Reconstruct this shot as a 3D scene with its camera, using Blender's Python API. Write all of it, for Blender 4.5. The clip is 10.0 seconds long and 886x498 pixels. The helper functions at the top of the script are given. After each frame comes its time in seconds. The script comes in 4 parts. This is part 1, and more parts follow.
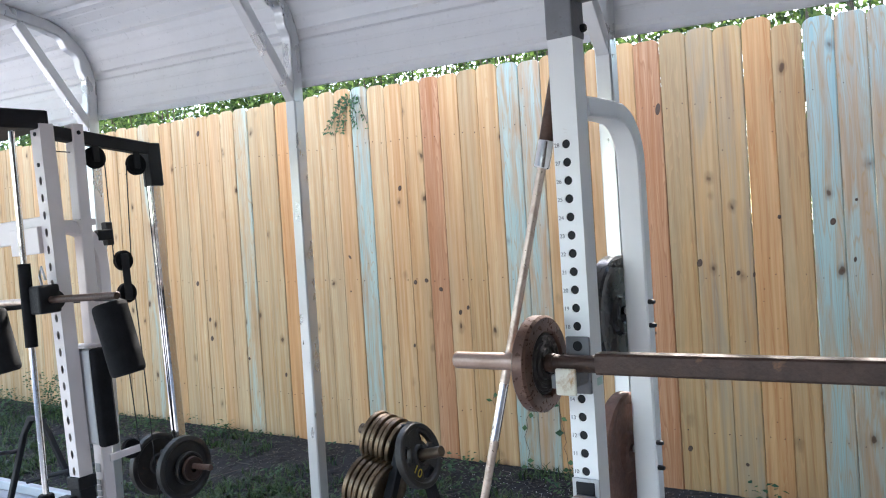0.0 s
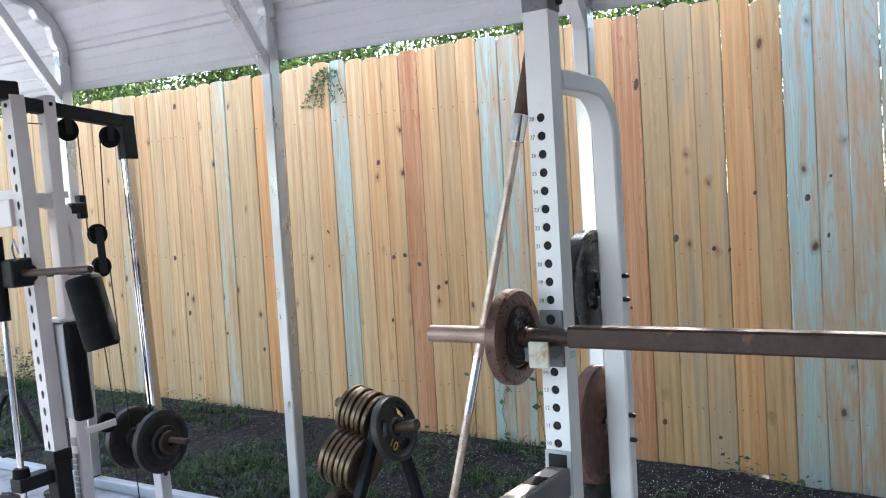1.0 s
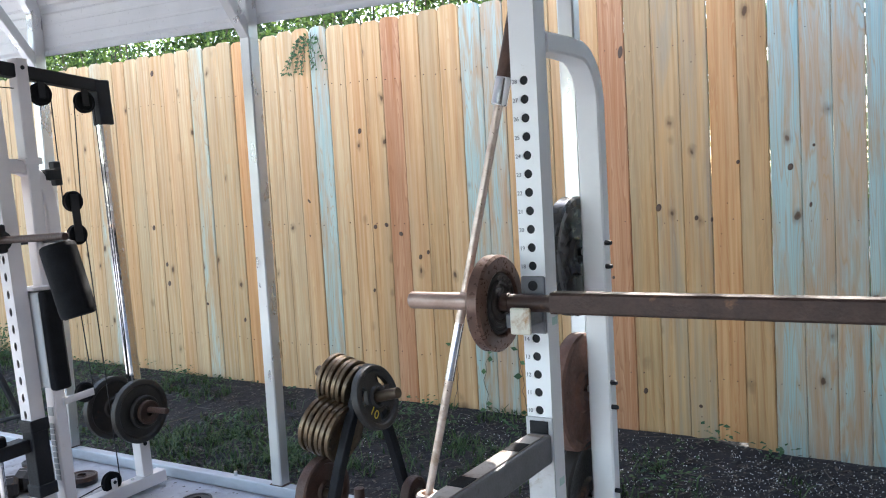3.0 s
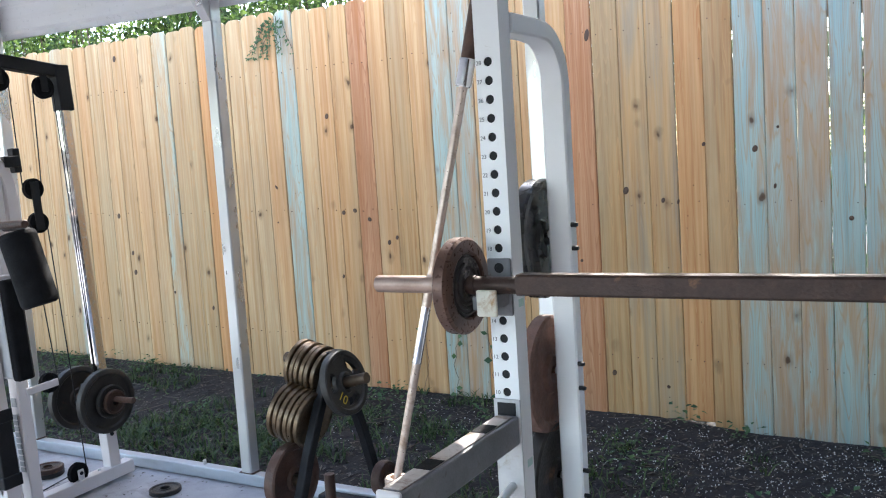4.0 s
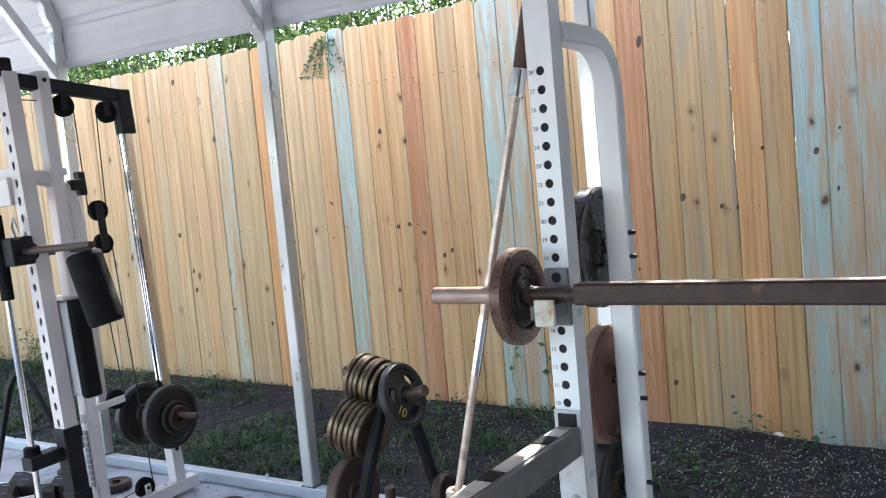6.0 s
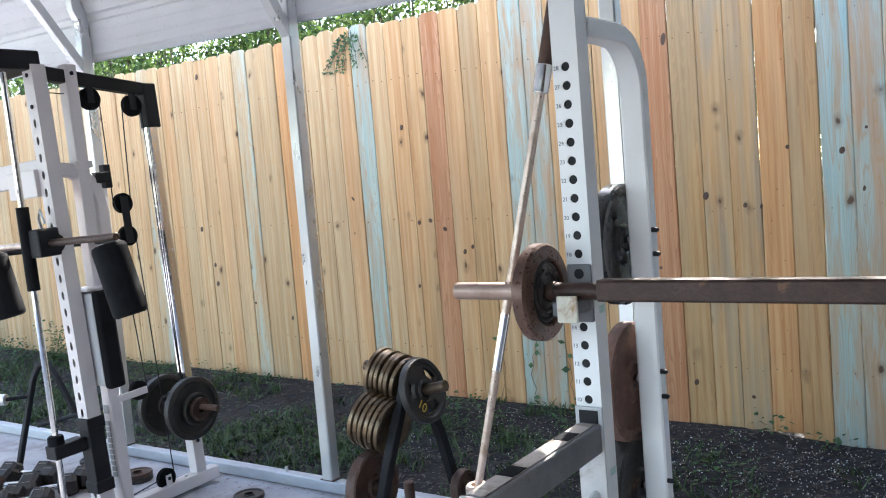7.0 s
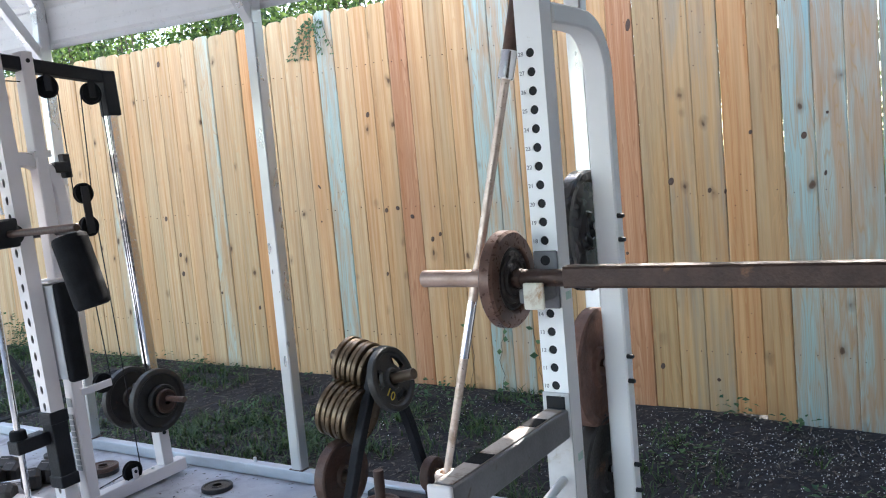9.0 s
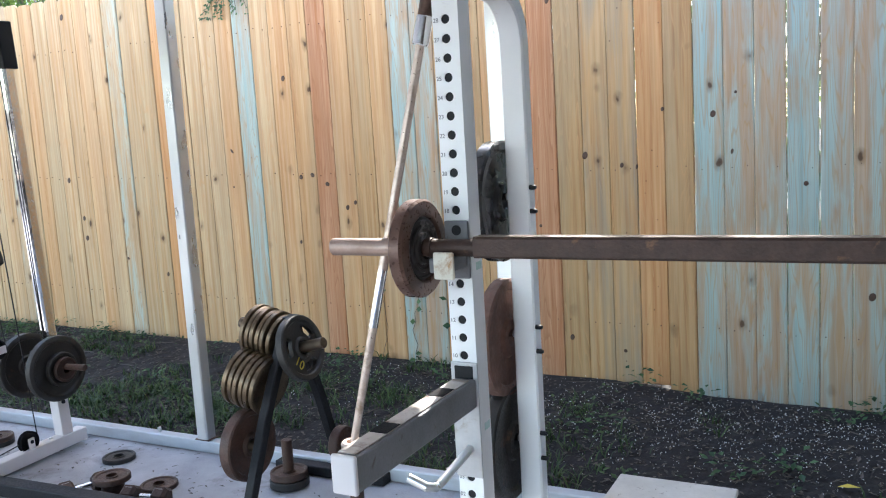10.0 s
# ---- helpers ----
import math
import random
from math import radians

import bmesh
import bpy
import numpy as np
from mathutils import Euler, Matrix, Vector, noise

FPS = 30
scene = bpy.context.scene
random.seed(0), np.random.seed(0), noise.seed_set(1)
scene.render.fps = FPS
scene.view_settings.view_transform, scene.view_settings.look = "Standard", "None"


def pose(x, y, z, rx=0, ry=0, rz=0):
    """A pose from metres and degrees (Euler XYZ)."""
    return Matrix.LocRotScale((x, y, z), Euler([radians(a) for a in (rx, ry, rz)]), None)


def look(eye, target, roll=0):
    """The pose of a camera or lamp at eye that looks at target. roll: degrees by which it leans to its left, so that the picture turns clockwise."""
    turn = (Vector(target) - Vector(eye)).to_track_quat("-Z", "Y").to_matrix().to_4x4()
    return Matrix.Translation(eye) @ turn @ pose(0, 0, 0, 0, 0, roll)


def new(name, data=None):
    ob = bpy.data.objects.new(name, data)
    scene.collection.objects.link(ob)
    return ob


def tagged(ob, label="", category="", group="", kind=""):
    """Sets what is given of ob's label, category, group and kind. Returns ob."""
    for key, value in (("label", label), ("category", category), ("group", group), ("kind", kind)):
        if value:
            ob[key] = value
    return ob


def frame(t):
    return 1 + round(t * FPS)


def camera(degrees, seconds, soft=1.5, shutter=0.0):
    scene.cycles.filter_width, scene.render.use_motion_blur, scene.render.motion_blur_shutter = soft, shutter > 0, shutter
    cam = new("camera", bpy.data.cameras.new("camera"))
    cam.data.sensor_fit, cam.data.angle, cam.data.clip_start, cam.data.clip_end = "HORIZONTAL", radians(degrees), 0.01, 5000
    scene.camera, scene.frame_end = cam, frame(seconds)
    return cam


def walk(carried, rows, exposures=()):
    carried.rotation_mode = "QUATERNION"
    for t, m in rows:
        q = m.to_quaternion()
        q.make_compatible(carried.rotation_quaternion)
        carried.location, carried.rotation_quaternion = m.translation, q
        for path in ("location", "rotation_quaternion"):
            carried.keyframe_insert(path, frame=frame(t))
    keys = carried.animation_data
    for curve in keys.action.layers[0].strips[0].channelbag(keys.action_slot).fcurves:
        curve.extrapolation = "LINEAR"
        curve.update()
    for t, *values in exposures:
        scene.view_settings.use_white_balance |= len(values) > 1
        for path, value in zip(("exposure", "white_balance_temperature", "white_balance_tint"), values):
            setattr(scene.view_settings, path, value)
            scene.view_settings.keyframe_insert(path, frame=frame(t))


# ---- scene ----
cam = camera(55.0, 10.0, soft=1.1)
PATH = [
    (0, (-0.126, 0.01, 1.466), (-1.247, 1.666, 1.442), -3.6),
    (0.5, (-0.109, 0.021, 1.457), (-1.186, 1.705, 1.387), -3.0),
    (1, (-0.11, 0.022, 1.458), (-1.197, 1.699, 1.375), -3.4),
    (1.5, (-0.117, 0.034, 1.452), (-1.17, 1.732, 1.351), -3.3),
    (2, (-0.126, 0.044, 1.444), (-1.153, 1.756, 1.314), -2.7),
    (3.3, (-0.125, 0.056, 1.433), (-1.183, 1.745, 1.272), -3.4),
    (3.5, (-0.126, 0.059, 1.431), (-1.167, 1.758, 1.26), -3.8),
    (4, (-0.117, 0.069, 1.423), (-1.114, 1.793, 1.239), -3.7),
    (4.5, (-0.11, 0.05, 1.44), (-1.148, 1.756, 1.332), -3.2),
    (5, (-0.098, 0.052, 1.44), (-1.127, 1.765, 1.356), -3.3),
    (5.5, (-0.112, 0.066, 1.427), (-1.164, 1.764, 1.316), -4.2),
    (5.7, (-0.117, 0.067, 1.424), (-1.196, 1.746, 1.296), -4.9),
    (6.8, (-0.129, 0.065, 1.407), (-1.263, 1.704, 1.249), -5.0),
    (7, (-0.13, 0.057, 1.413), (-1.271, 1.693, 1.267), -4.7),
    (7.5, (-0.133, 0.054, 1.413), (-1.268, 1.694, 1.266), -3.8),
    (8, (-0.132, 0.058, 1.404), (-1.236, 1.714, 1.21), -3.7),
    (8.5, (-0.131, 0.07, 1.4), (-1.202, 1.744, 1.18), -3.9),
    (9, (-0.13, 0.07, 1.413), (-1.211, 1.743, 1.231), -5.1),
    (9.5, (-0.125, 0.09, 1.41), (-1.062, 1.841, 1.172), -3.6),
    (10, (-0.124, 0.102, 1.404), (-1.04, 1.86, 1.139), -3.4),
]
walk(cam, [(t, look(eye, target, roll)) for t, eye, target, roll in PATH],
     exposures=[(0, 2.76), (4.5, 2.77), (9.0, 2.76), (9.5, 2.71), (10, 2.88)])

# ---- world, sun, exposure ----
world = bpy.data.worlds.new("sky")
scene.world = world
world.use_nodes = True
SUN_EL, SUN_AZ = 41.0, -14.0          # degrees; azimuth from +y towards +x
wn = world.node_tree.nodes
sky = wn.new("ShaderNodeTexSky")
sky.sky_type, sky.sun_disc = "NISHITA", False
sky.sun_elevation, sky.sun_rotation = radians(SUN_EL), radians(SUN_AZ)
world.node_tree.links.new(sky.outputs[0], wn["Background"].inputs[0])
wn["Background"].inputs[1].default_value = 0.15
sun = new("sun", bpy.data.lights.new("sun", "SUN"))
sun.data.energy, sun.data.angle, sun.data.color = 4.0, radians(0.53), (1.0, 0.96, 0.91)
_d = Vector((math.sin(radians(SUN_AZ)) * math.cos(radians(SUN_EL)), math.cos(radians(SUN_AZ)) * math.cos(radians(SUN_EL)), math.sin(radians(SUN_EL))))
sun.matrix_world = look(_d * 40, (0, 0, 0))

# ---- materials ----


def nodes_of(name):
    m = bpy.data.materials.new(name)
    m.use_nodes = True
    nt = m.node_tree
    return m, nt, nt.nodes["Principled BSDF"]


def add(nt, kind, ins=None, operation=""):
    n = nt.nodes.new(kind)
    if operation:
        n.operation = operation
    for k, v in (ins or {}).items():
        if isinstance(v, bpy.types.NodeSocket):
            nt.links.new(v, n.inputs[k])
        else:
            n.inputs[k].default_value = v
    return n


def ramp(nt, fac, *stops):
    n = nt.nodes.new("ShaderNodeValToRGB")
    nt.links.new(fac, n.inputs[0])
    els = n.color_ramp.elements
    while len(els) < len(stops):
        els.new(0.5)
    for e, (p, c) in zip(els, stops):
        e.position = p
        e.color = (*c, 1) if len(c) == 3 else c
    return n.outputs[0]


def grey(v):
    return (v, v, v)


def mix(nt, fac, a, b, blend="MIX"):
    n = nt.nodes.new("ShaderNodeMix")
    n.data_type, n.blend_type = "RGBA", blend
    for sock, v in ((n.inputs[0], fac), (n.inputs[6], a), (n.inputs[7], b)):
        if isinstance(v, bpy.types.NodeSocket):
            nt.links.new(v, sock)
        else:
            sock.default_value = v if isinstance(v, float) else (*v, 1)
    return n.outputs[2]


def coords(nt, scale=(1, 1, 1), shift=True):
    tc = add(nt, "ShaderNodeTexCoord")
    out = tc.outputs["Object"]
    if shift:
        oi = add(nt, "ShaderNodeObjectInfo")
        mul = add(nt, "ShaderNodeMath", {0: oi.outputs["Random"], 1: 37.0}, operation="MULTIPLY")
        out = add(nt, "ShaderNodeVectorMath", {0: out, 1: mul.outputs[0]}, operation="ADD").outputs[0]
    return add(nt, "ShaderNodeMapping", {0: out, 3: scale}).outputs[0]


def surf(name, c1, c2, scale=8.0, rough=0.5, metal=0.0, bump=0.15, fine=120.0, stain=None, stain_scale=5.0, stain_lo=0.55, stain_hi=0.7, stain_rough=None, stretch=(1, 1, 1), coat=0.0, spec=0.5):
    """A painted, metal or mineral surface: two tones at one scale, stains at another, fine grain in the relief."""
    m, nt, b = nodes_of(name)
    co = coords(nt, stretch)
    n1 = add(nt, "ShaderNodeTexNoise", {"Vector": co, "Scale": scale, "Detail": 6.0, "Roughness": 0.6})
    col = ramp(nt, n1.outputs[0], (0.3, c1), (0.7, c2))
    n2 = add(nt, "ShaderNodeTexNoise", {"Vector": co, "Scale": fine, "Detail": 3.0})
    r = ramp(nt, n2.outputs[0], (0.3, grey(max(rough - 0.1, 0.02))), (0.7, grey(min(rough + 0.12, 1))))
    if stain:
        n3 = add(nt, "ShaderNodeTexNoise", {"Vector": co, "Scale": stain_scale, "Detail": 9.0, "Roughness": 0.68, "Distortion": 0.4})
        f = ramp(nt, n3.outputs[0], (stain_lo, grey(0.0)), (stain_hi, grey(1.0)))
        col = mix(nt, f, col, stain)
        if stain_rough is not None:
            r = mix(nt, f, r, grey(stain_rough))
    nt.links.new(col, b.inputs["Base Color"])
    nt.links.new(r, b.inputs["Roughness"])
    b.inputs["Metallic"].default_value = metal
    b.inputs["Coat Weight"].default_value = coat
    b.inputs["Specular IOR Level"].default_value = spec
    bp = add(nt, "ShaderNodeBump", {"Strength": bump, "Distance": 0.004, "Height": n2.outputs[0]})
    nt.links.new(bp.outputs[0], b.inputs["Normal"])
    return m


def wood(name, tones, blue=0.0, blue_col=(0.34, 0.47, 0.43), weather=0.15, streak_col=None, figure=(0.50, 0.29, 0.13)):
    """A softwood fence board, upright: streaky grain, arched figure, knots, and what is left of old blue paint."""
    m, nt, b = nodes_of(name)
    oi = add(nt, "ShaderNodeObjectInfo")
    rnd = oi.outputs["Random"]
    co = coords(nt, (1, 1, 1))
    base = ramp(nt, rnd, *[(i / max(len(tones) - 1, 1), c) for i, c in enumerate(tones)])
    # long streaks
    st = add(nt, "ShaderNodeMapping", {0: co, 3: (42.0, 42.0, 1.1)}).outputs[0]
    streak = add(nt, "ShaderNodeTexNoise", {"Vector": st, "Scale": 1.0, "Detail": 5.0, "Roughness": 0.55, "Distortion": 0.25})
    col = mix(nt, ramp(nt, streak.outputs[0], (0.36, grey(0.0)), (0.66, grey(0.72))), base, (0.60, 0.37, 0.19), "MULTIPLY")
    # arched figure: rings cut along the board
    rg = add(nt, "ShaderNodeMapping", {0: co, 3: (9.0, 9.0, 0.55)}).outputs[0]
    warp = add(nt, "ShaderNodeTexNoise", {"Vector": rg, "Scale": 1.0, "Detail": 2.0})
    ring = add(nt, "ShaderNodeMath", {0: warp.outputs[0], 1: 26.0}, operation="MULTIPLY")
    ring = add(nt, "ShaderNodeMath", {0: ring.outputs[0]}, operation="FRACT")
    rf = ramp(nt, ring.outputs[0], (0.0, grey(0.0)), (0.70, grey(0.24)), (0.9, grey(0.72)), (1.0, grey(0.0)))
    col = mix(nt, rf, col, figure)
    # broad tone
    bt = add(nt, "ShaderNodeMapping", {0: co, 3: (7.0, 7.0, 0.5)}).outputs[0]
    broad = add(nt, "ShaderNodeTexNoise", {"Vector": bt, "Scale": 1.0, "Detail": 3.0})
    col = mix(nt, ramp(nt, broad.outputs[0], (0.45, grey(0.0)), (0.75, grey(weather * 2.2))), col, (0.33, 0.29, 0.20))
    # weathered brown runs
    wm = add(nt, "ShaderNodeMapping", {0: co, 3: (11.0, 11.0, 0.9)}).outputs[0]
    wn_ = add(nt, "ShaderNodeTexNoise", {"Vector": wm, "Scale": 1.0, "Detail": 7.0, "Roughness": 0.65, "Distortion": 0.8})
    col = mix(nt, ramp(nt, wn_.outputs[0], (0.52, grey(0.0)), (0.74, grey(min(weather * 2.6, 0.7)))), col, (0.26, 0.165, 0.085))
    # one long grey stain that runs up the board
    if streak_col:
        gm = add(nt, "ShaderNodeMapping", {0: co, 3: (13.0, 13.0, 0.8)}).outputs[0]
        gn = add(nt, "ShaderNodeTexNoise", {"Vector": gm, "Scale": 1.0, "Detail": 5.0, "Roughness": 0.6, "Distortion": 0.6})
        col = mix(nt, ramp(nt, gn.outputs[0], (0.48, grey(0.0)), (0.72, grey(0.7))), col, streak_col)
    # old blue paint
    if blue > 0:
        pm = add(nt, "ShaderNodeMapping", {0: co, 3: (16.0, 16.0, 1.6)}).outputs[0]
        pn = add(nt, "ShaderNodeTexNoise", {"Vector": pm, "Scale": 1.0, "Detail": 8.0, "Roughness": 0.62, "Distortion": 0.5})
        t0 = 0.66 - 0.36 * blue
        pf = ramp(nt, pn.outputs[0], (t0 - 0.06, grey(0.20 * blue)), (t0 + 0.13, grey(0.90)))
        pc = ramp(nt, streak.outputs[0], (0.28, blue_col), (0.72, (0.41, 0.50, 0.45)))
        fg = add(nt, "ShaderNodeMapping", {0: co, 3: (150.0, 150.0, 3.0)}).outputs[0]
        fn = add(nt, "ShaderNodeTexNoise", {"Vector": fg, "Scale": 1.0, "Detail": 4.0, "Distortion": 0.6})
        pc = mix(nt, ramp(nt, fn.outputs[0], (0.55, grey(0.0)), (0.72, grey(0.6))), pc, (0.30, 0.27, 0.19))
        col = mix(nt, pf, col, pc)
        rf2 = ramp(nt, ring.outputs[0], (0.70, grey(0.0)), (0.88, grey(0.60)), (1.0, grey(0.0)))
        col = mix(nt, rf2, col, (0.36, 0.23, 0.12))
    # knots
    km = add(nt, "ShaderNodeMapping", {0: co, 3: (7.0, 7.0, 4.6)}).outputs[0]
    kw = add(nt, "ShaderNodeTexNoise", {"Vector": km, "Scale": 3.0, "Detail": 2.0})
    kd = add(nt, "ShaderNodeVectorMath", {0: kw.outputs["Color"], 3: 0.22}, operation="SCALE").outputs[0]
    kv = add(nt, "ShaderNodeVectorMath", {0: km, 1: kd}, operation="ADD").outputs[0]
    vo = add(nt, "ShaderNodeTexVoronoi", {"Vector": kv, "Scale": 0.85, "Randomness": 1.0})
    kf = ramp(nt, vo.outputs["Distance"], (0.0, grey(1.0)), (0.068, grey(0.9)), (0.095, grey(0.38)), (0.19, grey(0.0)))
    gate = add(nt, "ShaderNodeSeparateColor", {0: vo.outputs["Color"]})
    on = add(nt, "ShaderNodeMath", {0: gate.outputs[0], 1: 0.38}, operation="GREATER_THAN")
    kf2 = add(nt, "ShaderNodeMath", {0: kf, 1: on.outputs[0]}, operation="MULTIPLY")
    col = mix(nt, kf2.outputs[0], col, (0.075, 0.038, 0.018))
    # nail holes and dirt specks
    vs = add(nt, "ShaderNodeTexVoronoi", {"Vector": co, "Scale": 16.0, "Randomness": 1.0})
    sf = ramp(nt, vs.outputs["Distance"], (0.04, grey(0.7)), (0.075, grey(0.0)))
    sg = add(nt, "ShaderNodeSeparateColor", {0: vs.outputs["Color"]})
    so = add(nt, "ShaderNodeMath", {0: sg.outputs[1], 1: 0.90}, operation="GREATER_THAN")
    sf2 = add(nt, "ShaderNodeMath", {0: sf, 1: so.outputs[0]}, operation="MULTIPLY")
    col = mix(nt, sf2.outputs[0], col, (0.05, 0.03, 0.02))
    nt.links.new(col, b.inputs["Base Color"])
    b.inputs["Roughness"].default_value = 0.72
    b.inputs["Specular IOR Level"].default_value = 0.3
    bp = add(nt, "ShaderNodeBump", {"Strength": 0.5, "Distance": 0.003, "Height": streak.outputs[0]})
    nt.links.new(bp.outputs[0], b.inputs["Normal"])
    return m


PINE = wood("pine", [(0.55, 0.350, 0.175), (0.59, 0.400, 0.220), (0.56, 0.365, 0.190), (0.60, 0.415, 0.230), (0.53, 0.350, 0.180), (0.57, 0.375, 0.195)])
PINE_PALE = wood("pale_pine", [(0.52, 0.395, 0.235), (0.485, 0.380, 0.225), (0.545, 0.420, 0.255), (0.55, 0.395, 0.225)], weather=0.16)
PINE_ORANGE = wood("orange_pine", [(0.58, 0.330, 0.150), (0.60, 0.345, 0.165)], weather=0.08)
PINE_RED = wood("red_pine", [(0.484, 0.263, 0.142), (0.515, 0.290, 0.163), (0.484, 0.275, 0.146)], weather=0.06, figure=(0.30, 0.125, 0.055))
PINE_OLIVE = wood("treated_pine", [(0.445, 0.302, 0.150), (0.413, 0.287, 0.142), (0.468, 0.318, 0.163), (0.468, 0.290, 0.142)], weather=0.22)
PINE_STREAK = wood("streaked_pine", [(0.484, 0.330, 0.163), (0.515, 0.345, 0.172)], weather=0.15, streak_col=(0.23, 0.235, 0.20))
PINE_BLUE = wood("blue_pine", [(0.437, 0.345, 0.241), (0.468, 0.361, 0.249)], blue=0.66, blue_col=(0.234, 0.385, 0.387))
PINE_HALF = wood("half_blue_pine", [(0.468, 0.345, 0.241), (0.445, 0.338, 0.245)], blue=0.44, blue_col=(0.265, 0.377, 0.370))
PINE_TINT = wood("tinted_pine", [(0.499, 0.385, 0.232), (0.530, 0.416, 0.267)], blue=0.36, blue_col=(0.328, 0.440, 0.396))
GALV = surf("galvanised_steel", (0.64, 0.65, 0.655), (0.72, 0.725, 0.73), 9, 0.33, 0.78, 0.0, 14, stretch=(1, 1, 0.4))
RAIL = surf("zinc_rail", (0.42, 0.44, 0.47), (0.53, 0.55, 0.58), 14, 0.45, 0.25, 0.02, 60, stain=(0.36, 0.36, 0.37), stain_scale=9, stain_lo=0.52, stain_hi=0.8, stretch=(0.3, 1, 1))
ROOF = surf("white_sheet_steel", (0.80, 0.80, 0.80), (0.86, 0.855, 0.85), 3, 0.35, 0.0, 0.05, 40, stain=(0.74, 0.74, 0.725), stain_scale=1.1, stain_lo=0.55, stain_hi=0.9)
CONCRETE = surf("concrete", (0.29, 0.285, 0.295), (0.44, 0.43, 0.445), 4, 0.85, 0.0, 0.5, 130, stain=(0.17, 0.155, 0.145), stain_scale=5, stain_lo=0.50, stain_hi=0.72)
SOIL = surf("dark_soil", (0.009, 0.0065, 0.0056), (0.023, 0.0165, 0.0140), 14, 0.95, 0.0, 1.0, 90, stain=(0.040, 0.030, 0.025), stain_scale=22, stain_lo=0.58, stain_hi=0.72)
WHITE = surf("white_paint", (0.86, 0.86, 0.86), (0.90, 0.90, 0.895), 4, 0.38, 0.0, 0.05, 90, stain=(0.62, 0.58, 0.52), stain_scale=26, stain_lo=0.66, stain_hi=0.74)
WARMWHITE = surf("cream_white_paint", (0.66, 0.61, 0.61), (0.72, 0.665, 0.66), 4, 0.4, 0.0, 0.05, 90, stain=(0.50, 0.44, 0.40), stain_scale=24, stain_lo=0.66, stain_hi=0.74)
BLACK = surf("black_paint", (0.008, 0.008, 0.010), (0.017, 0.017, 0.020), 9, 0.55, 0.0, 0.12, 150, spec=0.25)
GREYCAP = surf("grey_steel", (0.16, 0.16, 0.17), (0.23, 0.23, 0.245), 9, 0.5, 0.25, 0.1, 150, stain=(0.11, 0.085, 0.07), stain_scale=18, stain_lo=0.6, stain_hi=0.72)
RUBBER = surf("black_rubber", (0.006, 0.006, 0.007), (0.013, 0.013, 0.015), 12, 0.8, 0.0, 0.25, 200, spec=0.12)
RUST = surf("rusted_iron", (0.052, 0.026, 0.019), (0.100, 0.049, 0.034), 16, 0.52, 0.2, 0.6, 110, stain=(0.055, 0.035, 0.028), stain_scale=12, stain_lo=0.48, stain_hi=0.68)
DARKRUST = surf("dark_rusted_steel", (0.038, 0.021, 0.016), (0.072, 0.038, 0.028), 20, 0.5, 0.35, 0.45, 120, stain=(0.20, 0.095, 0.045), stain_scale=16, stain_lo=0.60, stain_hi=0.74)
IRON = surf("black_cast_iron", (0.020, 0.018, 0.017), (0.042, 0.037, 0.034), 14, 0.5, 0.3, 0.3, 130, stain=(0.14, 0.075, 0.045), stain_scale=11, stain_lo=0.60, stain_hi=0.75)
BRONZED = surf("worn_brown_iron", (0.10, 0.068, 0.042), (0.22, 0.155, 0.098), 18, 0.36, 0.75, 0.25, 110, stain=(0.07, 0.05, 0.035), stain_scale=14, stain_lo=0.52, stain_hi=0.7)
CHROME = surf("chrome", (0.72, 0.72, 0.73), (0.80, 0.80, 0.81), 14, 0.12, 1.0, 0.008, 60, stain=(0.42, 0.33, 0.26), stain_scale=30, stain_lo=0.64, stain_hi=0.76, stain_rough=0.5)
WORNBAR = surf("worn_steel_bar", (0.50, 0.39, 0.33), (0.62, 0.51, 0.45), 14, 0.36, 0.75, 0.02, 120, stain=(0.27, 0.175, 0.115), stain_scale=16, stain_lo=0.50, stain_hi=0.75, stain_rough=0.6)
YELLOW = surf("yellow_paint", (0.62, 0.46, 0.05), (0.70, 0.54, 0.08), 30, 0.6)
INK = surf("grey_ink", (0.16, 0.16, 0.17), (0.22, 0.22, 0.23), 30, 0.6)
GREYBAND = surf("grey_print", (0.26, 0.26, 0.27), (0.34, 0.34, 0.35), 40, 0.5)


def leaf_mat(name, c1, c2, trans=0.35):
    m, nt, b = nodes_of(name)
    g = add(nt, "ShaderNodeNewGeometry")
    col = ramp(nt, g.outputs["Random Per Island"], (0.0, c1), (1.0, c2))
    nt.links.new(col, b.inputs["Base Color"])
    b.inputs["Roughness"].default_value = 0.5
    t = add(nt, "ShaderNodeBsdfTranslucent", {0: col})
    ms = add(nt, "ShaderNodeMixShader", {0: trans, 1: b.outputs[0], 2: t.outputs[0]})
    nt.links.new(ms.outputs[0], nt.nodes["Material Output"].inputs[0])
    return m


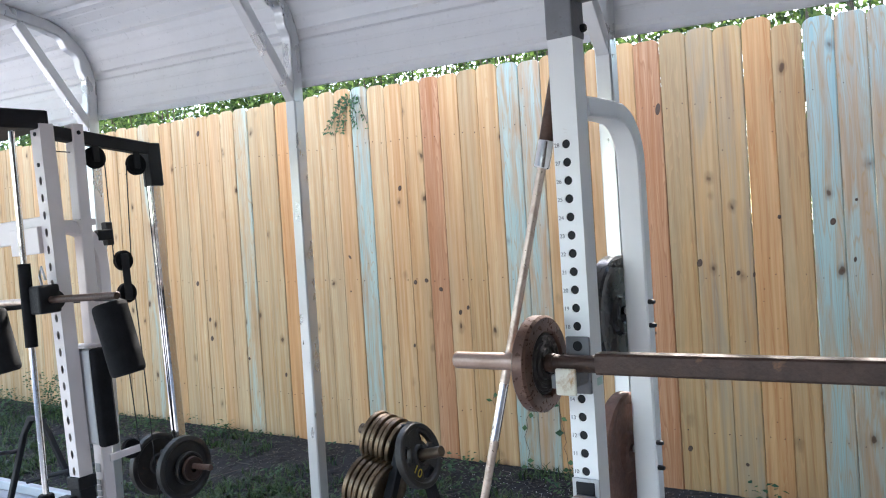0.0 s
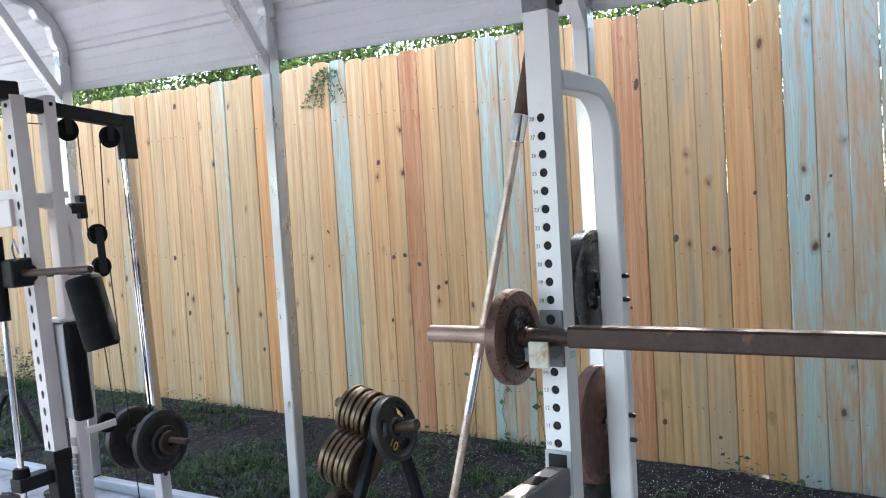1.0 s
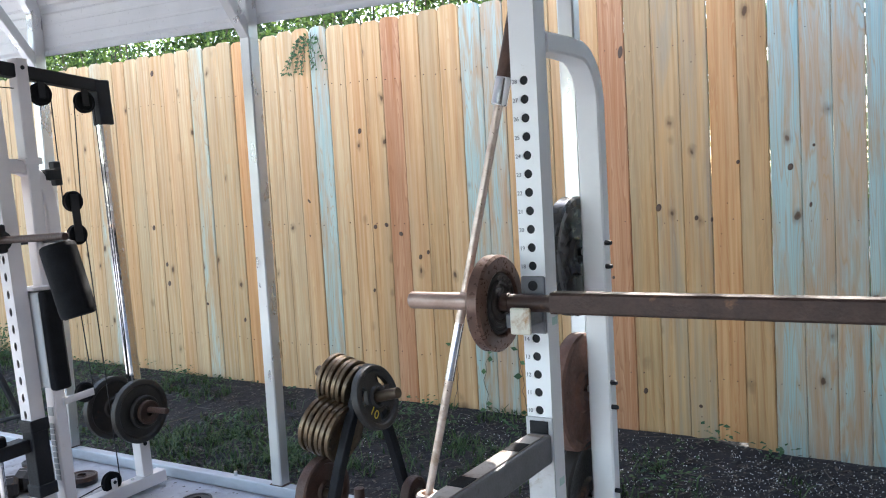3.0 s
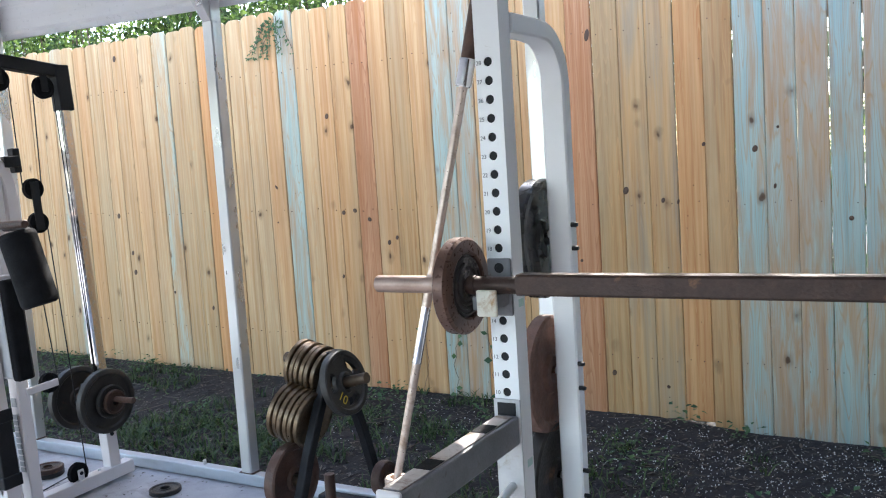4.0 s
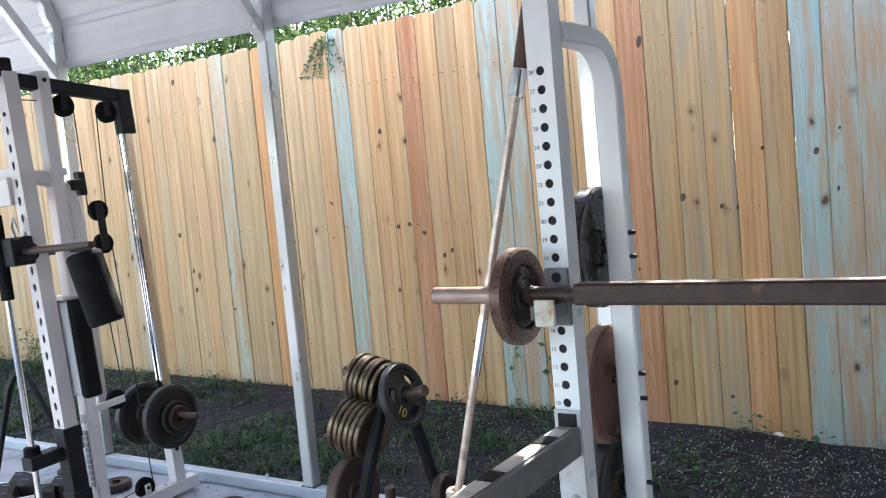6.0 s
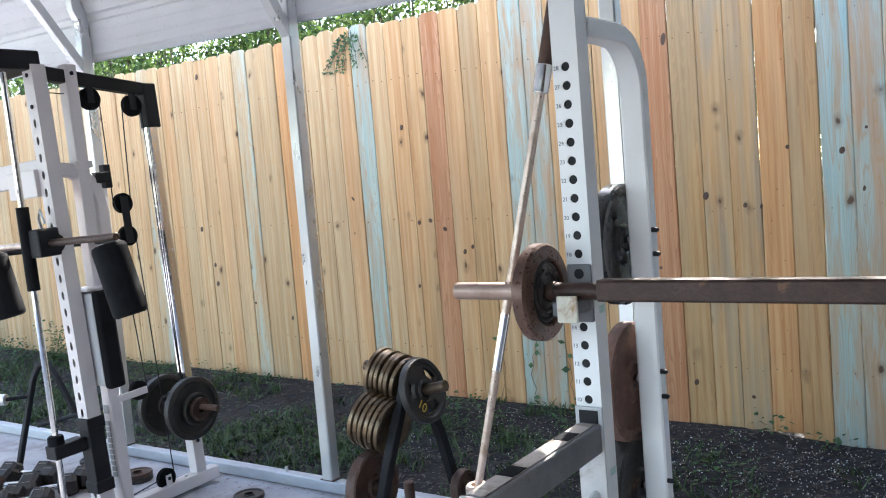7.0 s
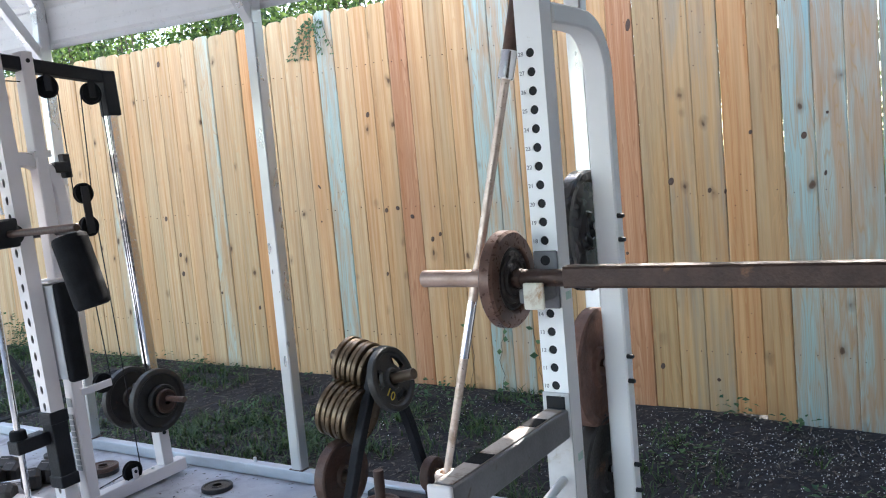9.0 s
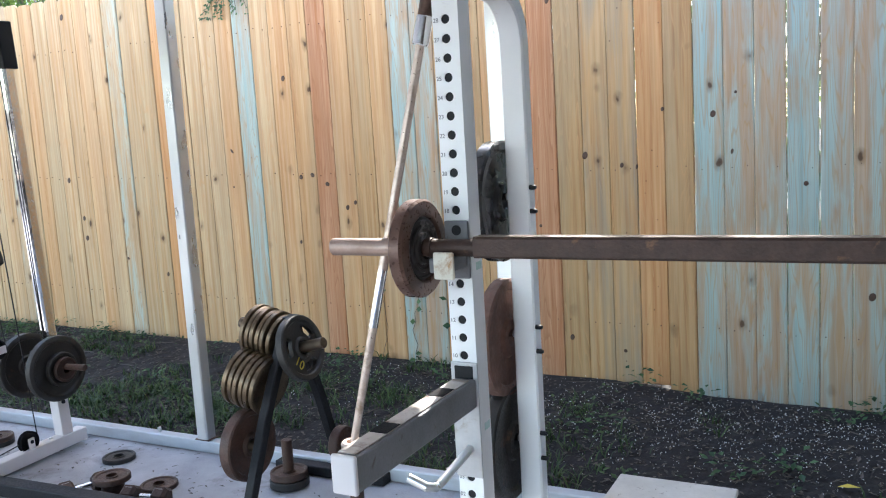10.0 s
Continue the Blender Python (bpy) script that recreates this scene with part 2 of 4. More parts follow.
LEAF = leaf_mat("leaf", (0.018, 0.045, 0.014), (0.16, 0.25, 0.06), 0.5)
GRASS = leaf_mat("grass", (0.022, 0.052, 0.014), (0.080, 0.130, 0.036), 0.3)
VINE = leaf_mat("vine_leaf", (0.030, 0.080, 0.028), (0.085, 0.165, 0.055), 0.3)
LITTER = leaf_mat("litter", (0.020, 0.015, 0.012), (0.11, 0.082, 0.058), 0.1)
PETAL = leaf_mat("petal", (0.70, 0.69, 0.67), (0.88, 0.87, 0.85), 0.1)
PLATE_RUST = surf("oiled_rust_iron", (0.085, 0.045, 0.033), (0.19, 0.098, 0.070), 12, 0.32, 0.35, 0.15, 90, stain=(0.21, 0.115, 0.085), stain_scale=7, stain_lo=0.58, stain_hi=0.80)
PINK_RUST = surf("dry_pink_rust", (0.105, 0.056, 0.042), (0.20, 0.105, 0.080), 22, 0.75, 0.0, 0.9, 60, stain=(0.12, 0.07, 0.055), stain_scale=16, stain_lo=0.52, stain_hi=0.72)
WRAP = surf("wrinkled_black_plastic", (0.008, 0.008, 0.009), (0.020, 0.020, 0.022), 8, 0.28, 0.0, 0.5, 26, coat=0.3)
KNOT = surf("knot", (0.028, 0.015, 0.009), (0.11, 0.055, 0.028), 45, 0.6, 0, 0.4, 200)
BARK = surf("bark", (0.08, 0.06, 0.045), (0.15, 0.12, 0.09), 20, 0.9, 0, 0.8, 60)

# ---- mesh helpers ----


def to_mesh(name, bm, smooth=35):
    """Turns a bmesh into a mesh with crisp and soft edges."""
    bmesh.ops.recalc_face_normals(bm, faces=bm.faces)
    # flat faces stay flat: an edge is crisp where it is steep, or where a small bevel meets a large face
    for e in bm.edges:
        if len(e.link_faces) == 2:
            a = e.calc_face_angle(0.0)
            p, q = sorted(f.calc_area() for f in e.link_faces)
            e.smooth = a < radians(smooth) and not (a > 0.2 and p < 0.2 * q)
    for f in bm.faces:
        f.smooth = True
    me = bpy.data.meshes.new(name)
    bm.to_mesh(me)
    bm.free()
    return me


def thing(name, at, label, category, group="", kind=""):
    ob = new(name)
    ob.location = at
    ob.empty_display_size = 0.1
    return tagged(ob, label, category, group, kind)


def part(name, bm, material, parent, label="", smooth=35):
    me = bm if isinstance(bm, bpy.types.Mesh) else to_mesh(name, bm, smooth)
    if not me.materials:
        me.materials.append(material)
    ob = new(name, me)
    ob.parent = parent
    return tagged(ob, label) if label else ob


def whole(name, bm, material, at, label, category, group="", kind="", smooth=35):
    me = to_mesh(name, bm, smooth)
    me.materials.append(material)
    ob = new(name, me)
    ob.location = at
    return tagged(ob, label, category, group, kind)


def join(*bms):
    out = bms[0]
    for b in bms[1:]:
        me = bpy.data.meshes.new("tmp")
        b.to_mesh(me)
        b.free()
        out.from_mesh(me)
        bpy.data.meshes.remove(me)
    return out


def box(lo, hi, bev=0.003, seg=2):
    bm = bmesh.new()
    c = [(a + b) / 2 for a, b in zip(lo, hi)]
    s = [abs(b - a) for a, b in zip(lo, hi)]
    bmesh.ops.create_cube(bm, size=1, matrix=Matrix.Translation(c) @ Matrix.Diagonal((*s, 1)))
    if bev:
        bmesh.ops.bevel(bm, geom=bm.edges[:], offset=min(bev, min(s) * 0.45), segments=seg, affect="EDGES", profile=0.5)
    return bm


def basis(p0, p1, up=(0, 0, 1)):
    z = (Vector(p1) - Vector(p0)).normalized()
    u = Vector(up)
    if abs(z.dot(u)) > 0.99:
        u = Vector((1, 0, 0))
    x = u.cross(z).normalized()
    y = z.cross(x)
    return x, y, z


def lathe(p0, axis, profile, seg=32, up=(0, 0, 1)):
    """Turns a profile of (along, radius) pairs round the axis that starts at p0."""
    x, y, z = basis((0, 0, 0), axis, up)
    bm = bmesh.new()
    rings = []
    for a, r in profile:
        c = Vector(p0) + z * a
        if r < 1e-6:
            rings.append([bm.verts.new(c)])
        else:
            rings.append([bm.verts.new(c + (x * math.cos(k) + y * math.sin(k)) * r) for k in (2 * math.pi * i / seg for i in range(seg))])
    for q, w in zip(rings, rings[1:]):
        for i in range(seg):
            j = (i + 1) % seg
            if len(q) == 1 and len(w) > 1:
                bm.faces.new((q[0], w[i], w[j]))
            elif len(w) == 1 and len(q) > 1:
                bm.faces.new((q[i], w[0], q[j]))
            elif len(q) > 1:
                bm.faces.new((q[i], w[i], w[j], q[j]))
    return bm


def rod(p0, p1, r, seg=20, r2=None, bev=0.002):
    L = (Vector(p1) - Vector(p0)).length
    r2 = r if r2 is None else r2
    return lathe(p0, Vector(p1) - Vector(p0), [(0, 0), (0, r - bev), (bev, r), (L - bev, r2), (L, r2 - bev), (L, 0)], seg)


def sweep(points, w, h, up=(1, 0, 0), rnd=0.004, closed=True, dent=None):
    """A tube of rounded rectangular section (w across, h along up) through points; dent pushes its inner side in or out, point by point."""
    bm = bmesh.new()
    pts = [Vector(p) for p in points]
    sec = []
    for sx, sy in ((1, 1), (-1, 1), (-1, -1), (1, -1)):
        cx, cy = sx * (w / 2 - rnd), sy * (h / 2 - rnd)
        a0 = math.atan2(sy, sx) - math.pi / 4
        for k in range(2):
            a = a0 + k * math.pi / 2
            sec.append((cx + rnd * math.cos(a), cy + rnd * math.sin(a)))
    rings = []
    u = Vector(up)
    for i, p in enumerate(pts):
        d = (pts[min(i + 1, len(pts) - 1)] - pts[max(i - 1, 0)]).normalized()
        side = d.cross(u).normalized()
        k = 1.0
        if 0 < i < len(pts) - 1:
            e = (pts[i + 1] - p).normalized()
            k = 1 / max(d.dot(e), 0.5)
        rings.append([bm.verts.new(p + side * (a * k + (dent[i] if dent and a < 0 else 0.0)) + u * b) for a, b in sec])
    n = len(sec)
    for q, r in zip(rings, rings[1:]):
        for i in range(n):
            bm.faces.new((q[i], q[(i + 1) % n], r[(i + 1) % n], r[i]))
    if closed:
        bm.faces.new(rings[0])
        bm.faces.new(rings[-1][::-1])
    return bm


def pipe(points, r, seg=12):
    """A round tube through points."""
    bm = bmesh.new()
    pts = [Vector(p) for p in points]
    rings = []
    x = None
    for i, p in enumerate(pts):
        d = (pts[min(i + 1, len(pts) - 1)] - pts[max(i - 1, 0)]).normalized()
        if x is None:
            x = d.orthogonal().normalized()
        x = (x - d * x.dot(d)).normalized()
        y = d.cross(x)
        rings.append([bm.verts.new(p + (x * math.cos(a) + y * math.sin(a)) * r) for a in (2 * math.pi * k / seg for k in range(seg))])
    for q, w in zip(rings, rings[1:]):
        for i in range(seg):
            bm.faces.new((q[i], q[(i + 1) % seg], w[(i + 1) % seg], w[i]))
    bm.faces.new(rings[0])
    bm.faces.new(rings[-1][::-1])
    return bm


def arc(c, r, a0, a1, n, u=(0, 1, 0), v=(0, 0, 1)):
    u, v, c = Vector(u), Vector(v), Vector(c)
    return [c + (u * math.cos(a) + v * math.sin(a)) * r for a in (radians(a0 + (a1 - a0) * i / n) for i in range(n + 1))]


def scatter_mesh(name, verts, faces, material):
    me = bpy.data.meshes.new(name)
    me.from_pydata(verts, [], faces)
    me.materials.append(material)
    return me


def writing(text, size, m, material, parent, name="lettering"):
    cu = bpy.data.curves.new(name, "FONT")
    cu.body, cu.size, cu.extrude, cu.align_x, cu.align_y = text, size, 0.0004, "CENTER", "CENTER"
    cu.materials.append(material)
    tmp = bpy.data.objects.new(name, cu)
    me = bpy.data.meshes.new_from_object(tmp)
    bpy.data.objects.remove(tmp)
    ob = new(name, me)
    ob.parent = parent
    ob.matrix_basis = m
    return ob


# ---- setting: ground, slab, carport, fence ----
FENCE_Y = 4.56
SLOPE = -0.018           # the fence drops a little towards +x


def fence_z(x):
    return SLOPE * (x + 3.0)


def roof_z(x):
    return 2.165 - 0.034 * (x + 2.92)


def ground_z(x, y):
    n = 0.018 * noise.noise((x * 1.3, y * 1.3, 0.0)) + 0.010 * noise.noise((x * 4.5, y * 4.5, 3.0)) + 0.009 * noise.noise((x * 13, y * 13, 5.0)) + 0.006 * noise.noise((x * 29, y * 29, 9.0))
    far = max(0.0, abs(x) - 8) + max(0.0, y - 5)
    rise = min(max((y - 3.0) / 1.3, 0), 1)
    lip = 0.034 - 0.032 * min(max((x + 1.45) / 0.55, 0.0), 1.0)
    return -0.055 + (max(min(fence_z(x), 0.12), -0.05) + lip + 0.055) * rise + (n * (0.3 if y > 4.35 else 1.0) if far < 8 else 0)


def ground():
    xs = [-400, -120, -40, -20, -13] + [-10 + 0.03 * i for i in range(380)] + [3.5, 6, 12, 40, 120, 400]
    ys = [-400, -120, -40, -12, -4, 0, 2, 2.9] + [3.0 + 0.03 * i for i in range(54)] + [4.65, 4.8, 5, 6, 9, 20, 60, 160, 400]
    verts, faces = [], []
    for y in ys:
        for x in xs:
            verts.append((x, y, ground_z(x, y) if -12 < x < 4 and 2.5 < y < 7 else -0.06))
    w = len(xs)
    for j in range(len(ys) - 1):
        for i in range(w - 1):
            faces.append((j * w + i, j * w + i + 1, (j + 1) * w + i + 1, (j + 1) * w + i))
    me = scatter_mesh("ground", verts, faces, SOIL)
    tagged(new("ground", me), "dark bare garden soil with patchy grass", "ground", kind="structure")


def slab():
    # Unseen stretch behind the carport is added to bounce sunlight under the roof.
    b = box((-14.0, -16.0, -0.12), (1.41, 3.06, 0.0), 0.006)
    whole("floor", b, CONCRETE, (0, 0, 0), "pale weathered concrete slab with dirt and debris", "floor", kind="structure")


POSTS = (-6.12, -4.54, -2.935, -1.36, 0.20)
POST_Y = 2.985
BEND, PITCH = 0.342, 9


def carport():
    c = thing("carport", (0, 0, 0), "open galvanised steel carport frame on the concrete slab", "carport", kind="structure")
    part("base_rail", box((-9.4, 2.955, 0.001), (1.41, 3.012, 0.058), 0.006), RAIL, c, "galvanised square steel base rail")
    for x in POSTS:
        zt = roof_z(x)
        # post, bend and rafter in one bent tube, crimped where it was bent
        pts = [(x, POST_Y, 0.058), (x, POST_Y, 1.0), (x, POST_Y, zt + 0.10)]
        bend = arc((x, POST_Y - BEND, zt + 0.23), BEND, 0, 90 - PITCH, 24)
        pts += bend
        e = bend[-1]
        d = Vector((0, -math.cos(radians(PITCH)), math.sin(radians(PITCH))))
        pts += [e + d * 0.4, e + d * 2.25]
        dent = [0, 0, 0] + [0.012 * math.sin(i * math.pi / 4.0) * math.sin(i * math.pi / 24) for i in range(25)] + [0, 0]
        part("post", sweep(pts, 0.0635, 0.0635, rnd=0.006, dent=dent), GALV, c)
        part("foot_plate", box((x - 0.042, POST_Y - 0.034, 0.0585), (x + 0.042, POST_Y + 0.034, 0.0640), 0.002), RUST, c, "rusty weld plate")
        # knee brace, and the weld plate at its foot
        a = Vector((x + 0.001, POST_Y - 0.012, zt + 0.005))
        b = Vector((x + 0.001, POST_Y - 0.41, zt + 0.545))
        part("knee_brace", sweep([a, b], 0.050, 0.054), GALV, c)
        part("gusset", box((x + 0.0285, POST_Y - 0.036, zt - 0.012), (x + 0.0345, POST_Y + 0.005, zt + 0.06), 0.002), GALV, c)
        part("bolt", rod((x - 0.30, 2.985, 0.058), (x - 0.30, 2.985, 0.082), 0.009, 8), GALV, c)
    return c


def roof():
    """Sheet steel in long panels that run along the eave, with ribs, following the frames' bend."""
    R, slope = BEND + 0.036, PITCH
    sec = []
    sec.append((POST_Y + 0.036, 0.058))
    sec.append((POST_Y + 0.036, 0.23))
    arcp = arc((0, POST_Y + 0.036 - R, 0.23), R, 0, 90 - slope, 12)
    sec += [(p.y, p.z) for p in arcp[1:]]
    e = arcp[-1]
    n = 56
    for i in range(1, n + 1):
        s = 2.35 * i / n
        sec.append((e.y - math.cos(radians(slope)) * s, e.z + math.sin(radians(slope)) * s))
    # resample with ribs
    lens = [0.0]
    for (y0, z0), (y1, z1) in zip(sec, sec[1:]):
        lens.append(lens[-1] + math.hypot(y1 - y0, z1 - z0))
    def at(s):
        for i in range(len(lens) - 1):
            if s <= lens[i + 1] + 1e-9:
                f = (s - lens[i]) / (lens[i + 1] - lens[i])
                y = sec[i][0] + (sec[i + 1][0] - sec[i][0]) * f
                z = sec[i][1] + (sec[i + 1][1] - sec[i][1]) * f
                dy, dz = sec[i + 1][0] - sec[i][0], sec[i + 1][1] - sec[i][1]
                L = math.hypot(dy, dz)
                return y, z, dz / L, -dy / L
        return (*sec[-1], 0.3, 0.95)
    prof = []
    s, total = 0.0, lens[-1]
    ribs = [0.02 + 0.23 * k for k in range(int(total / 0.23) + 1)]
    marks = set([0.0, total])
    for r in ribs:
        for o in (-0.028, -0.014, 0.014, 0.028):
            marks.add(min(max(r + o, 0), total))
        for o in (0.08, 0.083, 0.092, 0.095, 0.15, 0.153, 0.162, 0.165):
            marks.add(min(max(r + o, 0), total))
    marks |= {0.05 * k for k in range(int(total / 0.05))}
    out = []
    for s in sorted(marks):
        h = 0.0
        for r in ribs:
            d = abs(s - r)
            if d <= 0.0145:
                h = 0.019
            for o in (0.0875, 0.1575):
                if abs(s - r - o) < 0.0048:
                    h = 0.0022
        y, z, ny, nz = at(s)
        out.append((y + ny * h, z + nz * h))
    # underside first, then the upper skin, mirrored over the ridge for the other half
    ridge = out[-1]
    half = out + [(2 * ridge[0] - y, z) for y, z in out[::-1][1:]]
    xs = [-9.3, 1.41]
    bm = bmesh.new()
    rows = []
    for lift in (0.0, 0.003):
        for x in xs:
            rows.append([bm.verts.new((x, y + (lift if y > ridge[0] else -lift), z + lift + roof_z(x))) for y, z in half])
    for i in range(len(half) - 1):
        bm.faces.new((rows[0][i], rows[1][i], rows[1][i + 1], rows[0][i + 1]))
        bm.faces.new((rows[2][i], rows[2][i + 1], rows[3][i + 1], rows[3][i]))
    for a, b in ((0, 2), (1, 3)):
        for i in range(len(half) - 1):
            bm.faces.new((rows[a][i], rows[a][i + 1], rows[b][i + 1], rows[b][i]))
    whole("ceiling", bm, ROOF, (0, 0, 0), "white ribbed sheet-steel carport roof seen from below", "roof", kind="structure", smooth=20)


W, X0 = 0.1465, -5.81
# the boards in their order: plain, pale, blue, half blue, tinted, red, olive, orange, streaked
FIRST = -26
KINDS = "pgggpgggogggpggggggg" "gggtgpgggpgtggn" "gggpbgpprpopbhp" "opprossnob" "hhbhhbhbhpbhbhph"


STEP = {32: -0.035, 33: -0.04, 34: -0.04, 35: -0.04, 36: -0.04, 37: -0.04, 38: -0.04}


# the largest knots in the boards: along the fence, height, half width, half height
KNOTS = [(-5.6, 1.23, 0.02, 0.025), (-5.48, 0.94, 0.016, 0.022), (-5.47, 0.79, 0.02, 0.025), (-5.06, 0.64, 0.015, 0.013), (-4.68, 0.53, 0.014, 0.02), (-3.99, 1.38, 0.03, 0.014), (-4.0, 1.14, 0.012, 0.011), (-3.52, 1.82, 0.017, 0.022), (-3.44, 1.19, 0.017, 0.018), (-3.35, 1.2, 0.019, 0.016), (-3.24, 1.14, 0.019, 0.016), (-3.1, 0.99, 0.015, 0.02), (-3.04, 1.02, 0.013, 0.017), (-3.48, 0.77, 0.011, 0.016), (-1.82, 0.87, 0.01, 0.011), (-1.55, 1.25, 0.018, 0.025), (-1.35, 1.19, 0.012, 0.016), (-1.27, 1.18, 0.008, 0.016), (-1.66, 0.24, 0.015, 0.02), (-1.36, 0.18, 0.012, 0.011), (-5.48, 2.42, 0.02, 0.028), (-1.73, 2.1, 0.016, 0.039), (-0.88, 1.43, 0.016, 0.021), (-0.79, 1.24, 0.008, 0.016), (-0.58, 1.33, 0.014, 0.024), (-0.45, 1.07, 0.014, 0.014), (-0.64, 1.0, 0.016, 0.014), (-0.77, 1.53, 0.008, 0.009), (-0.22, 1.51, 0.014, 0.026), (-0.13, 1.47, 0.026, 0.026), (-0.16, 0.52, 0.020, 0.026), (-1.13, 1.47, 0.011, 0.013)]


def board_mesh(width, height, thick, nick):
    """A dog-eared picket, its foot at the origin."""
    bm = bmesh.new()
    w, c = width / 2, nick
    out = [(-w, 0), (w, 0), (w, height - c * 0.85), (w - c * 0.35, height - c * 0.35), (w - c, height), (-w + c, height), (-w + c * 0.35, height - c * 0.35), (-w, height - c * 0.85)]
    f = [bm.verts.new((x, 0, z)) for x, z in out]
    b = [bm.verts.new((x, thick, z)) for x, z in out]
    bm.faces.new(f)
    bm.faces.new(b[::-1])
    for i in range(len(out)):
        j = (i + 1) % len(out)
        bm.faces.new((f[i], b[i], b[j], f[j]))
    bmesh.ops.bevel(bm, geom=[e for e in bm.edges if abs(e.verts[0].co.y - e.verts[1].co.y) < 1e-6 and e.verts[0].co.y < 1e-6], offset=0.004, segments=1, affect="EDGES")
    return bm


def fence():
    f = thing("fence", (0, FENCE_Y, 0), "tall dog-eared pine board fence, some boards with old blue paint", "fence", kind="structure")
    rng = random.Random(4)
    mats = {"p": PINE, "g": PINE_PALE, "n": PINE_ORANGE, "s": PINE_STREAK, "b": PINE_BLUE, "h": PINE_HALF, "t": PINE_TINT, "r": PINE_RED, "o": PINE_OLIVE}
    meshes = {}
    for k, m in mats.items():
        for v in range(4):
            me = to_mesh("board", board_mesh(0.1442 - 0.0004 * v, 2.48 + 0.006 * v, 0.017, 0.027 + 0.004 * v), 20)
            me.materials.append(m)
            meshes[k, v] = me
    for n in range(-26, 50):
        k = KINDS[(n - FIRST) % len(KINDS)]
        x = X0 + W * (n + 0.5)
        ob = new("board", meshes[k, 3 if n in (36, 38) else rng.randrange(3)])
        ob.parent = f
        ob.location = (x + rng.uniform(-0.0005, 0.0005), rng.uniform(-0.004, 0.003), 0.03 + fence_z(x) + STEP.get(n, -0.04 if n > 38 else 0) + rng.uniform(-0.008, 0.008))
        ob.rotation_euler = (rng.uniform(-0.002, 0.002), rng.uniform(-0.0008, 0.0008), rng.uniform(-0.012, 0.012))
    knot = to_mesh("knot", lathe((0, 0.001, 0), (0, -1, 0), [(0, 1.0), (0.0012, 0.86), (0.0018, 0.45), (0.0018, 0)], 12), 60)
    knot.materials.append(KNOT)
    for x, z, a, b in KNOTS:
        ob = new("knot", knot)
        ob.parent = f
        ob.location, ob.scale, ob.rotation_euler = (x, -0.0035, z), (a * 0.85, 1, b * 0.85), (0, 0.4 * a / b, 0)
    verts, faces = [], []
    for n in range(-24, 48):
        for z in (0.36, 1.20, 2.13):
            for o in (-0.040, 0.038):
                if rng.random() < 0.3:
                    continue
                x = X0 + W * (n + 0.5) + o + rng.uniform(-0.008, 0.008)
                zz = z + fence_z(x) + rng.uniform(-0.012, 0.012)
                v = len(verts)
                verts += [(x + 0.0027 * math.cos(q * math.pi / 3), -0.0052, zz + 0.0027 * math.sin(q * math.pi / 3)) for q in range(6)]
                verts += [(x + 0.0027 * math.cos(q * math.pi / 3), 0.001, zz + 0.0027 * math.sin(q * math.pi / 3)) for q in range(6)]
                faces.append(tuple(range(v, v + 6)))
                faces += [(v + q, v + (q + 1) % 6, v + 6 + (q + 1) % 6, v + 6 + q) for q in range(6)]
    tagged(part("nails", scatter_mesh("nails", verts, faces, DARKRUST), DARKRUST, f, "rusty nail heads"), kind="stuff")
    for z in (0.35, 1.21, 2.12):
        a, b = X0 - 26 * W, X0 + 50 * W
        part("rail", sweep([(a, 0.043, z + fence_z(a)), (b, 0.043, z + fence_z(b))], 0.038, 0.089, up=(0, 0, 1)), PINE, f)
    for x in (-8.6, -6.2, -3.8, -1.4, 1.0):
        part("fence_post", box((x - 0.045, 0.066, -0.1), (x + 0.045, 0.155, 2.45), 0.004), PINE_OLIVE, f)


ground()
slab()
carport()
roof()
fence()

# ---- things: parts that repeat ----


def plate_mesh(name, R, t, material, hole=0.026, seg=40):
    """A weight plate lying on its face round the x axis, from x = 0 to t."""
    p = [(0.1 * t, hole), (0, hole + 0.004), (0, 0.30 * R), (0.24 * t, 0.35 * R), (0.24 * t, 0.80 * R), (0.02 * t, 0.85 * R), (0, 0.96 * R), (0.12 * t, R),
         (0.88 * t, R), (t, 0.96 * R), (0.98 * t, 0.85 * R), (0.76 * t, 0.80 * R), (0.76 * t, 0.35 * R), (t, 0.30 * R), (t, hole + 0.004), (0.9 * t, hole), (0.1 * t, hole)]
    me = to_mesh(name, lathe((0, 0, 0), (1, 0, 0), p, seg), 40)
    me.materials.append(material)
    return me


def plate(R, t, material, at, label, lying=False, group="", tilt=0.0, spin=0.0):
    ob = new("weight_plate", plate_mesh("weight_plate", R, t, material))
    ob.location = at
    ob.rotation_euler = (spin, -math.pi / 2 + tilt if lying else tilt, 0.0)
    return tagged(ob, label, "weight plate", group)


